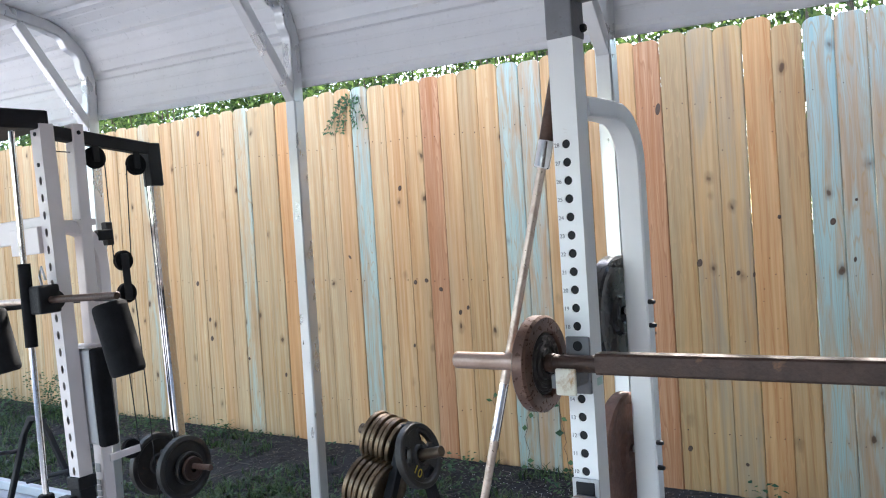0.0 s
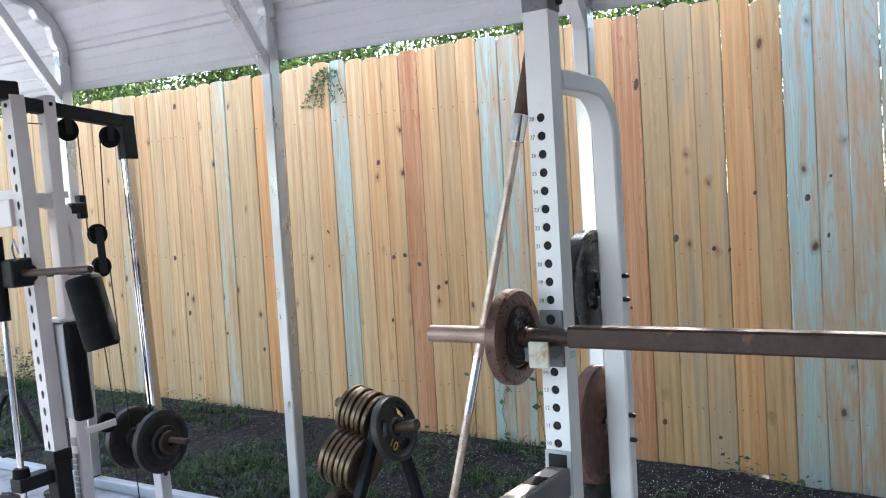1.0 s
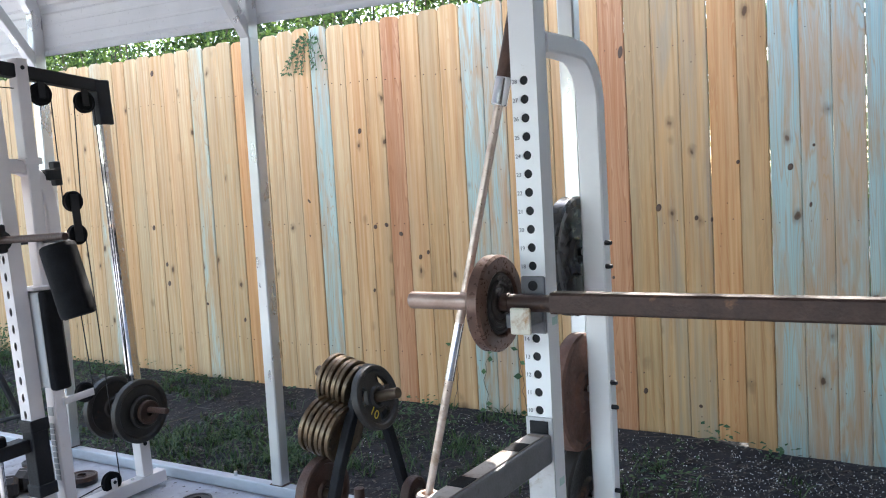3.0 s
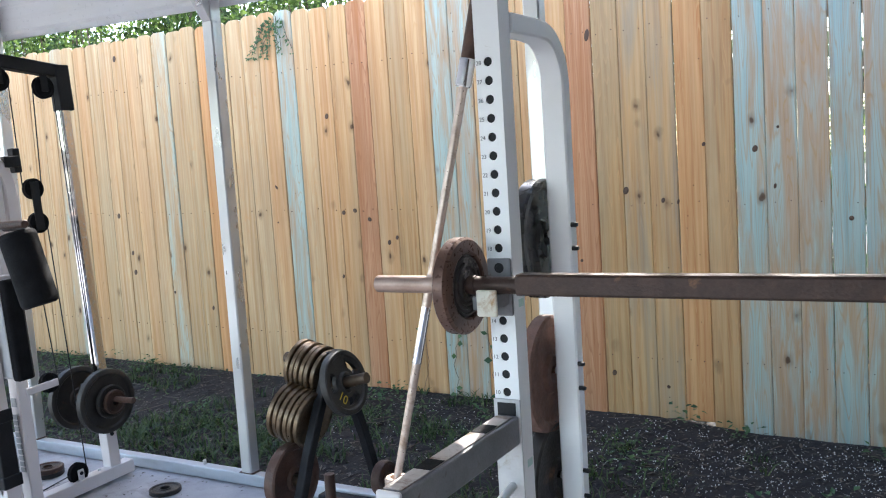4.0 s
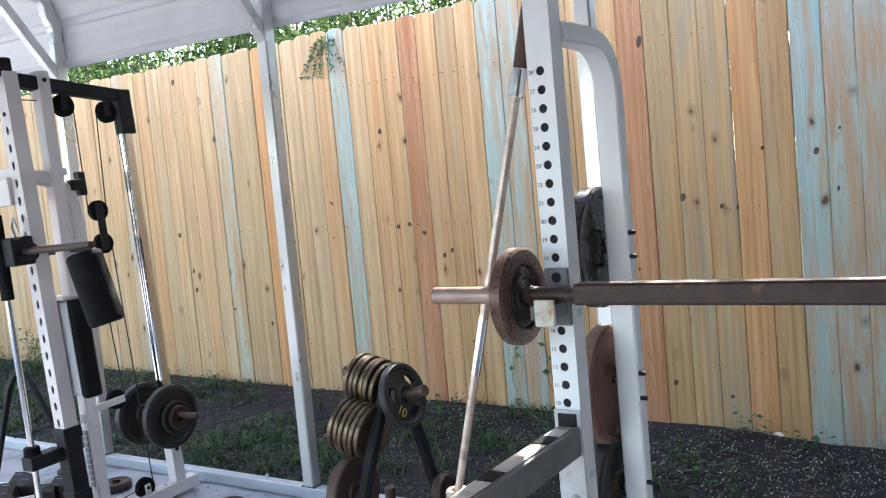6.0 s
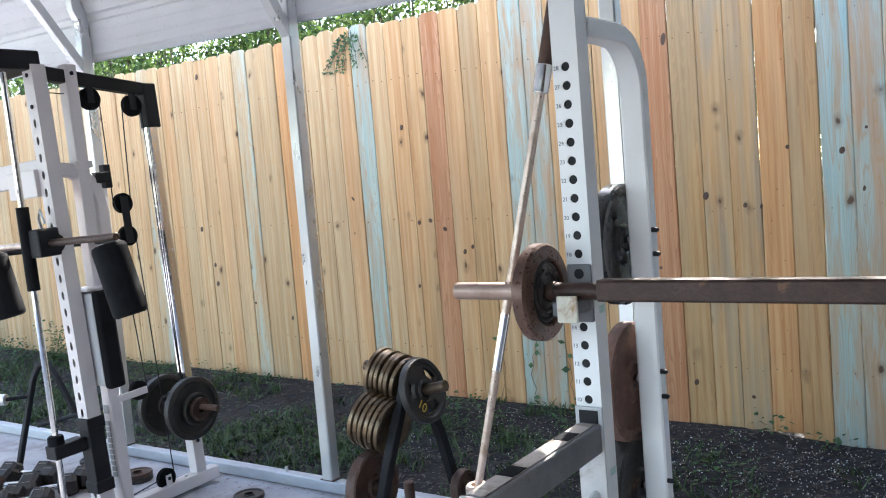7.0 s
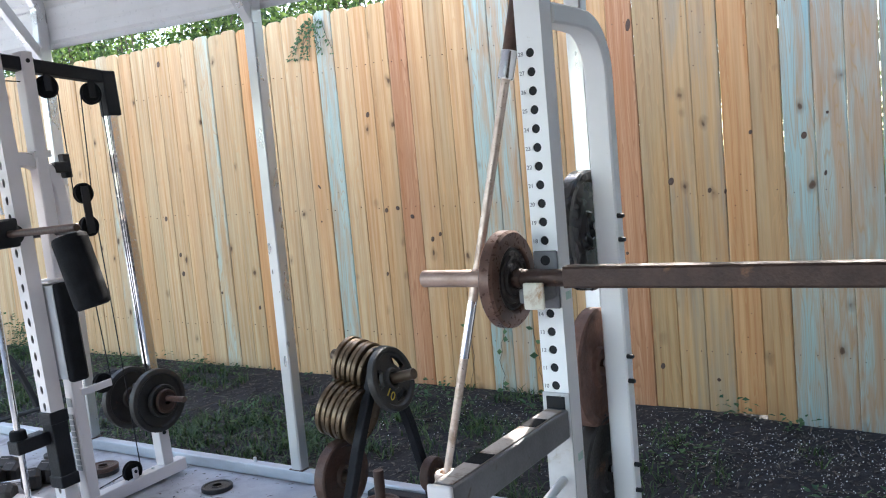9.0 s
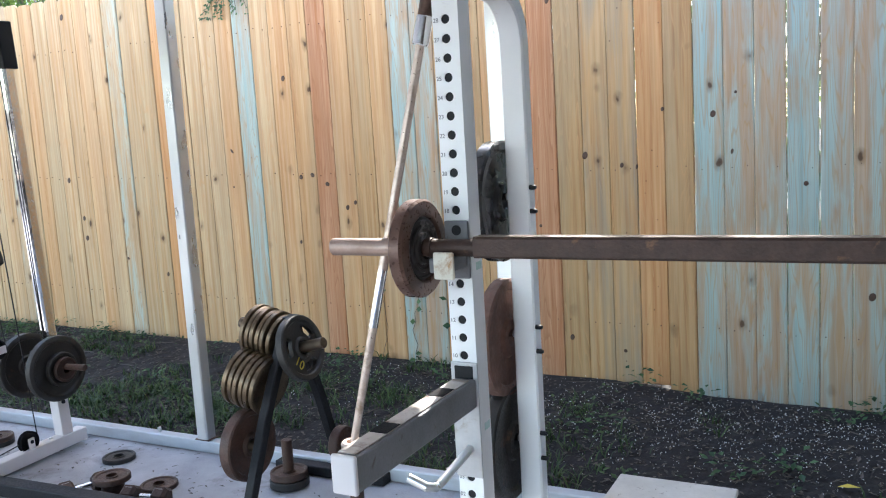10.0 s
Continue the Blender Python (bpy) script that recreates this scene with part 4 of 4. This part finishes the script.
    # guide rod and bar carriage
    part("guide_rod", rod((-0.036, -0.25, 0.012), (0.036, -0.25, 2.05), 0.0135, 18), CHROME, k, "chrome guide rod")
    part("grip_sleeve", lathe((0.003, -0.25, 1.12), (0.035, 0, 1), [(0, 0.0135), (0, 0.026), (0.36, 0.026), (0.36, 0.0135)], 22), RUBBER, k, "black slide sleeve")
    part("carriage_block", box((-0.010, -0.255, 1.258), (0.110, -0.155, 1.380), 0.010), BLACK, k, "black bar carriage")
    part("bar_hook", lathe((0.05, -0.16, 1.31), (1, 0, 0), [(0, 0.016), (0, 0.042), (0.03, 0.042), (0.03, 0.016)], 18), BLACK, k)
    part("bar", rod((0.09, -0.20, 1.315), (0.572, -0.20, 1.313), 0.0155, 18), DARKRUST, k, "dark steel bar end")
    part("bar", rod((-1.36, -0.20, 1.315), (-0.04, -0.20, 1.315), 0.0145, 18), WORNBAR, k, "worn steel bar")
    # head beam, cross beam and the far upright
    part("head_beam", box((-1.42, -0.30, 2.066), (0.035, -0.07, 2.150), 0.010), BLACK, k, "thick black head beam")
    part("cross_beam", box((-1.40, -0.115, 1.575), (-0.032, -0.065, 1.685), 0.005), W_, k, "white cross beam")
    part("cross_beam", box((-0.26, -0.145, 1.52), (-0.032, -0.118, 1.64), 0.004), W_, k)
    v = part("slotted_upright", u.data, W_, k)
    v.location = (-1.36, -0.125, 0)
    part("base_beam", box((-1.36, -0.11, 0.004), (-0.035, -0.05, 0.064), 0.005), W_, k)
    part("floor_bar", box((0.036, -0.075, 0.004), (1.02, -0.005, 0.062), 0.005), BLACK, k, "black steel floor bar")
    # latch on the arch
    part("latch", join(box((-0.03, 0.115, 1.555), (0.03, 0.190, 1.605), 0.004), box((-0.02, 0.165, 1.53), (0.02, 0.200, 1.64), 0.004)), BLACK, k, "black spring latch")
    part("hook", pipe([(-0.03, -0.14, 1.30), (-0.02, -0.165, 1.42), (0.0, -0.165, 1.46), (0.015, -0.16, 1.40)], 0.006, 8), GALV, k)
    # back pad
    p = part("back_pad", box((-0.048, -0.045, 0.64), (0.086, 0.008, 1.07), 0.010), surf("grey_vinyl", (0.50, 0.50, 0.51), (0.58, 0.58, 0.59), 8, 0.55), k, "grey vinyl back board")
    part("cushion", box((0.087, -0.047, 0.63), (0.134, 0.036, 1.075), 0.014, 3), RUBBER, p, "black padded cushion")
    part("top_plate", box((-0.055, -0.06, 1.078), (0.092, 0.03, 1.092), 0.003), W_, p)
    # foam rollers on their arms
    for x, lean in ((0.535, 0.055), (-0.38, 0.05)):
        r = part("foam_roller", lathe((x - lean / 2, -0.2, 1.285), (lean, 0.02, -0.29), [(0, 0), (0, 0.055), (0.006, 0.066), (0.02, 0.070), (0.278, 0.070), (0.292, 0.066), (0.298, 0.055), (0.298, 0)], 26), RUBBER, k, "black foam roller")
        part("roller_arm", pipe([(x - lean / 2, -0.2, 1.26), (x - lean / 2 - 0.01, -0.14, 1.285), (x * 0.35, 0.02, 1.29), (0, 0.07, 1.29)], 0.013, 10), BLACK, r)
    # pulleys and cables
    for y, z in ((0.157, 1.945), (0.378, 1.914)):
        q = pulley((0.004, y, z), k, 0.052)
        part("bracket", box((0.014, y - 0.018, z - 0.02), (0.020, y + 0.018, z + 0.085), 0.003), BLACK, q)
    q = part("pulley_block", box((0.016, 0.226, 1.262), (0.022, 0.268, 1.484), 0.008), BLACK, k, "black double pulley block")
    for z in (1.452, 1.296):
        pulley((0.004, 0.247, z), q, 0.048)
    q = pulley((0.0, 0.254, 0.098), k, 0.050)
    part("tab", box((0.018, 0.238, 0.066), (0.026, 0.270, 0.118), 0.0035, 3), W_, q)
    bolt((0.026, 0.254, 0.100), (1, 0, 0), q, 0.009, 0.005)
    q = pulley((-0.004, 0.180, 0.560), k, 0.046)
    part("tab", sweep([(0.036, 0.04, 0.556), (0.030, 0.205, 0.560)], 0.034, 0.006, rnd=0.002), W_, q)
    for a, b in (((0.0, 0.209, 1.94), (0.0, 0.200, 1.46)), ((0.0, 0.326, 1.91), (0.0, 0.294, 1.45)), ((0.0, 0.294, 1.296), (0.0, 0.303, 0.10)), ((0.0, 0.430, 1.91), (0.0, 0.425, 0.50)),
                 ((0.0, 0.200, 1.296), (0.0, 0.226, 0.560)), ((0.0, 0.205, 0.10), (0.0, 0.06, 0.085)), ((0.0, 0.11, 1.965), (0.0, -0.12, 1.975))):
        part("cable", pipe([a, b], 0.0028, 6), BLACK, k, "black steel cable")
    return k


machine()
G = "plates on the machine"
for x, r, t, lab in ((-0.140, 0.155, 0.038, "large black iron weight plate on the machine"), (0.068, 0.155, 0.038, "large black iron weight plate on the machine"), (0.110, 0.080, 0.024, "small dark iron plate on the machine"), (0.137, 0.058, 0.022, "smallest rust-brown plate on the machine")):
    plate(r, t, IRON if r > 0.06 else DARKRUST, (MX + x - 0.012, MY + 0.387, 0.426), lab, group=G)

# ---- loose things on the slab ----


def dumbbell(at, turn, s=1.0, worn=False):
    k = thing("dumbbell", at, "worn dark hexagonal dumbbell lying on the slab" if not worn else "scuffed brown hexagonal dumbbell lying on the slab", "dumbbell", "dumbbells on the slab")
    k.rotation_euler = (0, 0, turn)
    ap = 0.055 * s
    R = ap / math.cos(math.pi / 6)
    for sx in (-1, 1):
        prof = [(0, 0), (0, R * 0.72), (0.018 * s, R), (0.075 * s, R), (0.093 * s, R * 0.72), (0.093 * s, 0)]
        h = part("head", lathe((sx * 0.055 * s - (0.093 * s if sx < 0 else 0), 0, ap), (1, 0, 0), prof, 6, up=(0, 1, 0)), DARKRUST if worn else IRON, k, smooth=10)
        part("mark", box((sx * 0.1015 * s - 0.022 * s, -0.014 * s, ap * 2 - 0.0006), (sx * 0.1015 * s + 0.022 * s, 0.014 * s, ap * 2 + 0.0012), 0), surf("worn_off_paint", (0.40, 0.36, 0.33), (0.52, 0.47, 0.43), 60, 0.6, stain=(0.10, 0.07, 0.06), stain_scale=60), h, "worn pale printed patch")
    part("grip", rod((-0.056 * s, 0, ap), (0.056 * s, 0, ap), 0.016 * s, 16), CHROME, k, "steel grip")


for x, y, a, s, w in ((-4.42, 2.14, 0.5, 1.0, False), (-4.22, 2.16, 0.6, 1.0, False), (-4.62, 2.42, 0.4, 1.05, False), (-4.28, 2.33, 0.9, 0.95, False), (-4.52, 2.28, 0.55, 1.0, False), (-4.75, 2.30, 0.2, 1.0, False), (-4.33, 2.47, 0.35, 1.0, False), (-4.72, 2.12, 0.7, 1.0, False), (-3.08, 2.40, 1.2, 0.7, True), (-2.74, 2.42, 0.2, 0.7, True)):
    dumbbell((x, y, 0.0005), a, s, w)
F = "plates lying on the slab"
for x, y, z, r, t, m, lab in ((-3.262, 2.752, 0.0005, 0.074, 0.022, IRON, "small rusty weight plate lying flat on the slab"), (-4.06, 2.70, 0.0005, 0.080, 0.024, IRON, "dark weight plate lying flat on the slab"),
                              (-4.05, 2.695, 0.025, 0.078, 0.024, DARKRUST, "brown weight plate stacked on another"), (-4.48, 2.70, 0.0005, 0.078, 0.022, DARKRUST, "brown weight plate lying flat on the slab"),
                              (-4.62, 2.80, 0.0005, 0.070, 0.020, IRON, "small dark weight plate lying flat on the slab"), (-2.83, 2.575, 0.0005, 0.078, 0.020, DARKRUST, "rusty weight plate lying flat on the slab"),
                              (-2.955, 2.445, 0.066, 0.076, 0.024, RUST, "rust-brown weight plate resting on an upended dumbbell head")):
    plate(r, t, m, (x, y, z), lab, lying=True, group=F)
whole("iron_block", lathe((0, 0, 0), (0, 0, 1), [(0, 0), (0, 0.040), (0.006, 0.047), (0.055, 0.047), (0.065, 0.038), (0.065, 0)], 24), DARKRUST, (-2.955, 2.445, 0.0005), "round brown iron block standing on the slab", "iron block")
stand = thing("folding_stand", (-4.75, 2.62, 0), "thin black tubular folding stand with a pale end knob", "stand")
part("frame_tube", sweep([(-0.16, -0.10, 0.0), (-0.07, 0.0, 0.52), (-0.03, 0.02, 0.60), (0.02, 0.04, 0.60), (0.07, 0.06, 0.52), (0.26, 0.16, 0.0)], 0.03, 0.03, up=(0, 1, 0)), BLACK, stand)
part("cross_rod", rod((0.03, -0.06, 0.27), (0.40, 0.13, 0.36), 0.012), BLACK, stand)
part("knob", rod((-0.25, -0.17, 0.42), (-0.16, -0.12, 0.42), 0.032), GALV, stand, "pale metal end knob")
part("axle", rod((-0.17, -0.13, 0.42), (-0.09, 0.0, 0.42), 0.012), BLACK, stand)
crate = thing("wooden_box", (-0.85, 2.2, 0), "low wooden box with worn white paint on the slab", "box")
CR = surf("worn_white_wood", (0.52, 0.49, 0.45), (0.64, 0.61, 0.57), 9, 0.8, 0, 0.3, 90, stain=(0.24, 0.20, 0.17), stain_scale=38, stain_lo=0.60, stain_hi=0.70)
part("top", box((-0.01, -0.01, 0.28), (0.35, 0.45, 0.30), 0.004), CR, crate)
for lo, hi in (((0, 0, 0.0005), (0.018, 0.44, 0.28)), ((0.322, 0, 0.0005), (0.34, 0.44, 0.28)), ((0.018, 0, 0.0005), (0.322, 0.018, 0.28)), ((0.018, 0.422, 0.0005), (0.322, 0.44, 0.28))):
    part("side_panel", box(lo, hi, 0.003), CR, crate)

# ---- plants ----


def leaf_quad(verts, faces, p, d, n, L, w):
    """A folded, pointed leaf: two halves that meet on the midrib."""
    s = d.cross(n).normalized() * w
    b = len(verts)
    verts += [tuple(p), tuple(p + d * L * 0.45 + s + n * w * 0.3), tuple(p + d * L), tuple(p + d * L * 0.45 - s + n * w * 0.3)]
    faces += [(b, b + 1, b + 2), (b, b + 2, b + 3)]


def rand_dir(rng):
    while True:
        v = Vector((rng.uniform(-1, 1), rng.uniform(-1, 1), rng.uniform(-1, 1)))
        if 0.05 < v.length < 1:
            return v.normalized()


def hedge():
    rng = random.Random(11)
    places = []
    x = -11.0
    while x < 3.5:
        places.append((x, rng.uniform(5.5, 6.1)))
        x += rng.uniform(0.55, 0.75)
    x = -13.5
    while x < 2.5:
        places.append((x, rng.uniform(7.2, 7.8)))
        x += rng.uniform(0.75, 0.95)
    for x, cy in places:
        verts, faces = [], []
        # Unseen taller tops towards +x, added to keep the sun off the bar's middle.
        hgt = rng.uniform(3.9, 4.5) if x < -2.0 else rng.uniform(5.6, 6.2)
        if cy > 7:
            hgt += 0.8
        k = thing("shrub", (x, cy, -0.05), "tall leafy green shrub behind the fence", "shrub", "shrubs behind the fence")
        for _ in range(5):
            a = Vector((rng.uniform(-0.1, 0.1), rng.uniform(-0.1, 0.1), 0))
            b = a + Vector((rng.uniform(-0.3, 0.3), rng.uniform(-0.25, 0.25), hgt * 0.5))
            c = b + Vector((rng.uniform(-0.35, 0.35), rng.uniform(-0.3, 0.3), hgt * 0.4))
            part("stem", join(rod(a, b, 0.016, 7, 0.010), rod(b, c, 0.010, 6, 0.004)), BARK, k)
        clumps = [(Vector((rng.gauss(0, 0.42), rng.gauss(0, 0.34), rng.uniform(0.15, 3.3))), rng.uniform(0.14, 0.36)) for _ in range(46)]
        clumps += [(Vector((rng.gauss(0, 0.5), rng.gauss(0, 0.42), rng.uniform(2.6, hgt))), rng.uniform(0.14, 0.34)) for _ in range(30 if x < -2.0 else 70)]
        if x > -1.1:
            clumps = [q for q in clumps if not 2.2 < q[0].z < 3.3 or rng.random() < 0.25]
        for c, r in clumps:
            for _ in range(int(270 * r)):
                p = c + rand_dir(rng) * r * rng.uniform(0.3, 1.0)
                d = rand_dir(rng)
                d.z -= 0.3
                if cy + p.y < 4.92:
                    continue
                leaf_quad(verts, faces, p, d.normalized(), rand_dir(rng), rng.uniform(0.035, 0.075), rng.uniform(0.010, 0.022))
        part("foliage", scatter_mesh("foliage", verts, faces, LEAF), LEAF, k)


def vine_on_fence():
    rng = random.Random(5)
    k = thing("vine", (-3.93, FENCE_Y - 0.004, 2.45), "small leafy vine hanging over the fence top", "vine")
    verts, faces = [], []
    for s in range(10):
        x = rng.uniform(-0.03, 0.10)
        pts, p = [], Vector((x, 0.01 if s else 0.0, 0.06))
        dx = rng.uniform(-0.035, 0.025)
        for i in range(9):
            pts.append(p.copy())
            p = p + Vector((dx * rng.uniform(0.1, 1.1), -0.006 if i < 3 else rng.uniform(-0.004, 0.003), -rng.uniform(0.014, 0.040)))
            for _ in range(rng.randrange(1, 5)):
                d = Vector((rng.uniform(-1, 1), -0.25, rng.uniform(-1, 0.3))).normalized()
                leaf_quad(verts, faces, p + Vector((0, -0.006, 0)), d, Vector((0, -1, 0.2)).normalized(), rng.uniform(0.016, 0.036), rng.uniform(0.004, 0.009))
        part("stem", pipe(pts, 0.0018, 5), BARK, k)
    part("leaves", scatter_mesh("leaves", verts, faces, VINE), VINE, k)
    # a thin runner that climbs the foot of the fence
    c = thing("climbing_vine", (-2.62, FENCE_Y - 0.008, 0.0), "sparse green vine climbing the foot of the fence", "vine")
    verts, faces = [], []
    for s in range(3):
        p = Vector((-0.30 + 0.26 * s, 0.0, 0.0))
        pts = []
        for i in range(11):
            pts.append(p.copy())
            p = p + Vector((rng.uniform(-0.02, 0.025), 0, rng.uniform(0.03, 0.06)))
            if rng.random() < 0.4:
                leaf_quad(verts, faces, p + Vector((0, -0.004, 0)), Vector((rng.choice((-1, 1)), -0.3, rng.uniform(-0.3, 0.5))).normalized(), Vector((0, -1, 0.3)).normalized(), rng.uniform(0.03, 0.06), rng.uniform(0.010, 0.020))
        part("stem", pipe(pts, 0.0016, 5), BARK, c)
    part("leaves", scatter_mesh("leaves", verts, faces, VINE), VINE, c)


def grass():
    rng = random.Random(21)
    verts, faces = [], []

    def blade(x, y, h, w):
        z = ground_z(x, y) - 0.005
        a = rng.uniform(0, 2 * math.pi)
        lean = rng.uniform(0.3, 1.5) * h
        dx, dy = math.cos(a), math.sin(a)
        b = len(verts)
        sx, sy = -dy * w, dx * w
        verts.extend([(x - sx, y - sy, z), (x + sx, y + sy, z), (x + dx * lean * 0.4 + sx * 0.8, y + dy * lean * 0.4 + sy * 0.8, z + h * 0.62), (x + dx * lean * 0.4 - sx * 0.8, y + dy * lean * 0.4 - sy * 0.8, z + h * 0.62), (x + dx * lean, y + dy * lean, z + h * 0.85)])
        faces.extend([(b, b + 1, b + 2, b + 3), (b + 3, b + 2, b + 4)])
    n = 0
    while n < 1300:
        x, y = rng.uniform(-9.5, 0.6), rng.uniform(3.05, 4.53)
        dens = noise.noise((x * 0.9, y * 1.6, 7.0)) + 0.5 * noise.noise((x * 3, y * 3, 1.0))
        keep = 0.30 + 1.7 * dens - max(0, x + 2.2) * 0.22 + (0.25 if x < -6 else 0) - (0.35 if y > 4.2 else 0)
        if rng.random() > keep:
            n += 0.25
            continue
        n += 1
        for _ in range(rng.randrange(8, 20)):
            blade(x + rng.gauss(0, 0.035), y + rng.gauss(0, 0.035), rng.uniform(0.02, 0.085), rng.uniform(0.0022, 0.0048))
    n = 0
    while n < 5200:
        x, y = rng.uniform(-9.0, 0.6), rng.uniform(3.06, 4.53)
        if noise.noise((x * 1.7, y * 2.1, 17.0)) + 0.6 * noise.noise((x * 6, y * 6, 2.0)) < rng.uniform(-0.05, 0.5) + max(0.0, x + 2.4) * 0.25:
            n += 0.1
            continue
        n += 1
        p = Vector((x, y, ground_z(x, y) + rng.uniform(0.004, 0.035)))
        d = Vector((rng.uniform(-1, 1), rng.uniform(-1, 1), rng.uniform(-0.1, 0.5))).normalized()
        leaf_quad(verts, faces, p, d, Vector((rng.uniform(-0.4, 0.4), rng.uniform(-0.6, 0.2), 1)).normalized(), rng.uniform(0.016, 0.045), rng.uniform(0.005, 0.012))
    tagged(new("grass", scatter_mesh("grass", verts, faces, GRASS)), "patchy green grass along the foot of the fence", "grass", kind="stuff")


def weeds():
    rng = random.Random(31)
    spots = [(rng.uniform(-9.3, 0.3), rng.uniform(4.2, 4.52)) for _ in range(26)] + [(rng.uniform(-9.3, -5.2), rng.uniform(3.8, 4.5)) for _ in range(30)] + [(rng.uniform(-5, 0.3), rng.uniform(3.2, 4.4)) for _ in range(4)]
    verts, faces = [], []
    for x, y in spots:
        tall = rng.uniform(0.12, 0.38) if x < -7.2 else rng.uniform(0.04, 0.11)
        g = Vector((x, y, ground_z(x, y) - 0.004))
        for _ in range(int(10 + tall * 190)):
            a = rng.uniform(0, 2 * math.pi)
            h = rng.uniform(0.1, 1.0) * tall
            r = rng.uniform(0.01, 0.11)
            p = g + Vector((math.cos(a) * r, math.sin(a) * r * 0.7, h))
            d = Vector((math.cos(a), math.sin(a), rng.uniform(-0.5, 0.7))).normalized()
            leaf_quad(verts, faces, p, d, Vector((rng.uniform(-0.4, 0.4), rng.uniform(-0.4, 0.4), 1)).normalized(), rng.uniform(0.020, 0.048), rng.uniform(0.007, 0.016))
    tagged(new("weeds", scatter_mesh("weeds", verts, faces, VINE)), "broad-leaved green weeds along the foot of the fence", "weeds", kind="stuff")


def litter():
    rng = random.Random(41)
    verts, faces = [], []
    for _ in range(9500):
        x, y = rng.uniform(-8.5, 0.6), rng.uniform(3.05, 4.55)
        p = Vector((x, y, ground_z(x, y) + 0.004))
        d = rand_dir(rng)
        d.z *= 0.25
        leaf_quad(verts, faces, p, d.normalized(), Vector((0, 0, 1)), rng.uniform(0.012, 0.05), rng.uniform(0.003, 0.010))
    tagged(new("dead_leaves", scatter_mesh("dead_leaves", verts, faces, LITTER)), "dead leaves, bark and twigs scattered on the soil", "leaf litter", kind="stuff")
    verts, faces = [], []
    for _ in range(2600):
        x = rng.triangular(-3.4, 0.6, -0.2)
        y = rng.triangular(3.3, 4.55, 4.2)
        p = Vector((x, y, ground_z(x, y) + 0.010))
        d = rand_dir(rng)
        leaf_quad(verts, faces, p, d, rand_dir(rng), rng.uniform(0.004, 0.009), rng.uniform(0.002, 0.004))
    tagged(new("petals", scatter_mesh("petals", verts, faces, PETAL)), "fallen white petals scattered on the soil", "petals", kind="stuff")
    verts, faces = [], []
    for _ in range(900):
        x, y = rng.uniform(-5, -1.3), rng.uniform(1.6, 2.94)
        p = Vector((x, y, 0.002))
        d = Vector((rng.uniform(-1, 1), rng.uniform(-1, 1), 0)).normalized()
        leaf_quad(verts, faces, p, d, Vector((0, 0, 1)), rng.uniform(0.006, 0.034), rng.uniform(0.0015, 0.007))
    tagged(new("debris", scatter_mesh("debris", verts, faces, LITTER)), "small dark leaf debris scattered on the slab", "debris", kind="stuff")
    verts, faces = [], []
    for _ in range(60):
        x, y = rng.uniform(-6, 0.5), rng.uniform(3.1, 4.5)
        p = Vector((x, y, ground_z(x, y) + 0.006))
        d = Vector((rng.uniform(-1, 1), rng.uniform(-0.5, 0.5), rng.uniform(-0.02, 0.06))).normalized() * rng.uniform(0.06, 0.35)
        s = Vector((-d.y, d.x, 0)).normalized() * 0.0022
        v = len(verts)
        for e in (p, p + d):
            verts += [tuple(e + s), tuple(e - s), tuple(e + Vector((0, 0, 0.004)))]
        faces += [(v, v + 1, v + 4, v + 3), (v + 1, v + 2, v + 5, v + 4), (v + 2, v, v + 3, v + 5)]
    tagged(new("twigs", scatter_mesh("twigs", verts, faces, LITTER)), "thin dry twigs lying on the soil", "twigs", kind="stuff")
    y_leaf = []
    yf = []
    leaf_quad(y_leaf, yf, Vector((0, 0, 0)), Vector((1, 0.1, 0.05)), Vector((0, 0, 1)), 0.085, 0.02)
    ob = tagged(new("fallen_leaf", scatter_mesh("fallen_leaf", y_leaf, yf, YELLOW)), "yellow fallen leaf on the dark soil", "leaf")
    ob.location = (-0.27, 3.58, ground_z(-0.27, 3.58) + 0.015)


hedge()
vine_on_fence()
grass()
weeds()
litter()

# ---- an unseen wall that closes the +x side, added to hold back light ----
SHADE_WALL = surf("brown_shade_wall", (0.070, 0.055, 0.045), (0.10, 0.080, 0.065), 3, 0.8, 0, 0.2, 80)
whole("wall_east", box((1.42, -9, -0.06), (1.62, 4.4, 3.8), 0.004), SHADE_WALL, (0, 0, 0), "unseen plain dark brown wall added to hold back light", "wall", kind="structure")
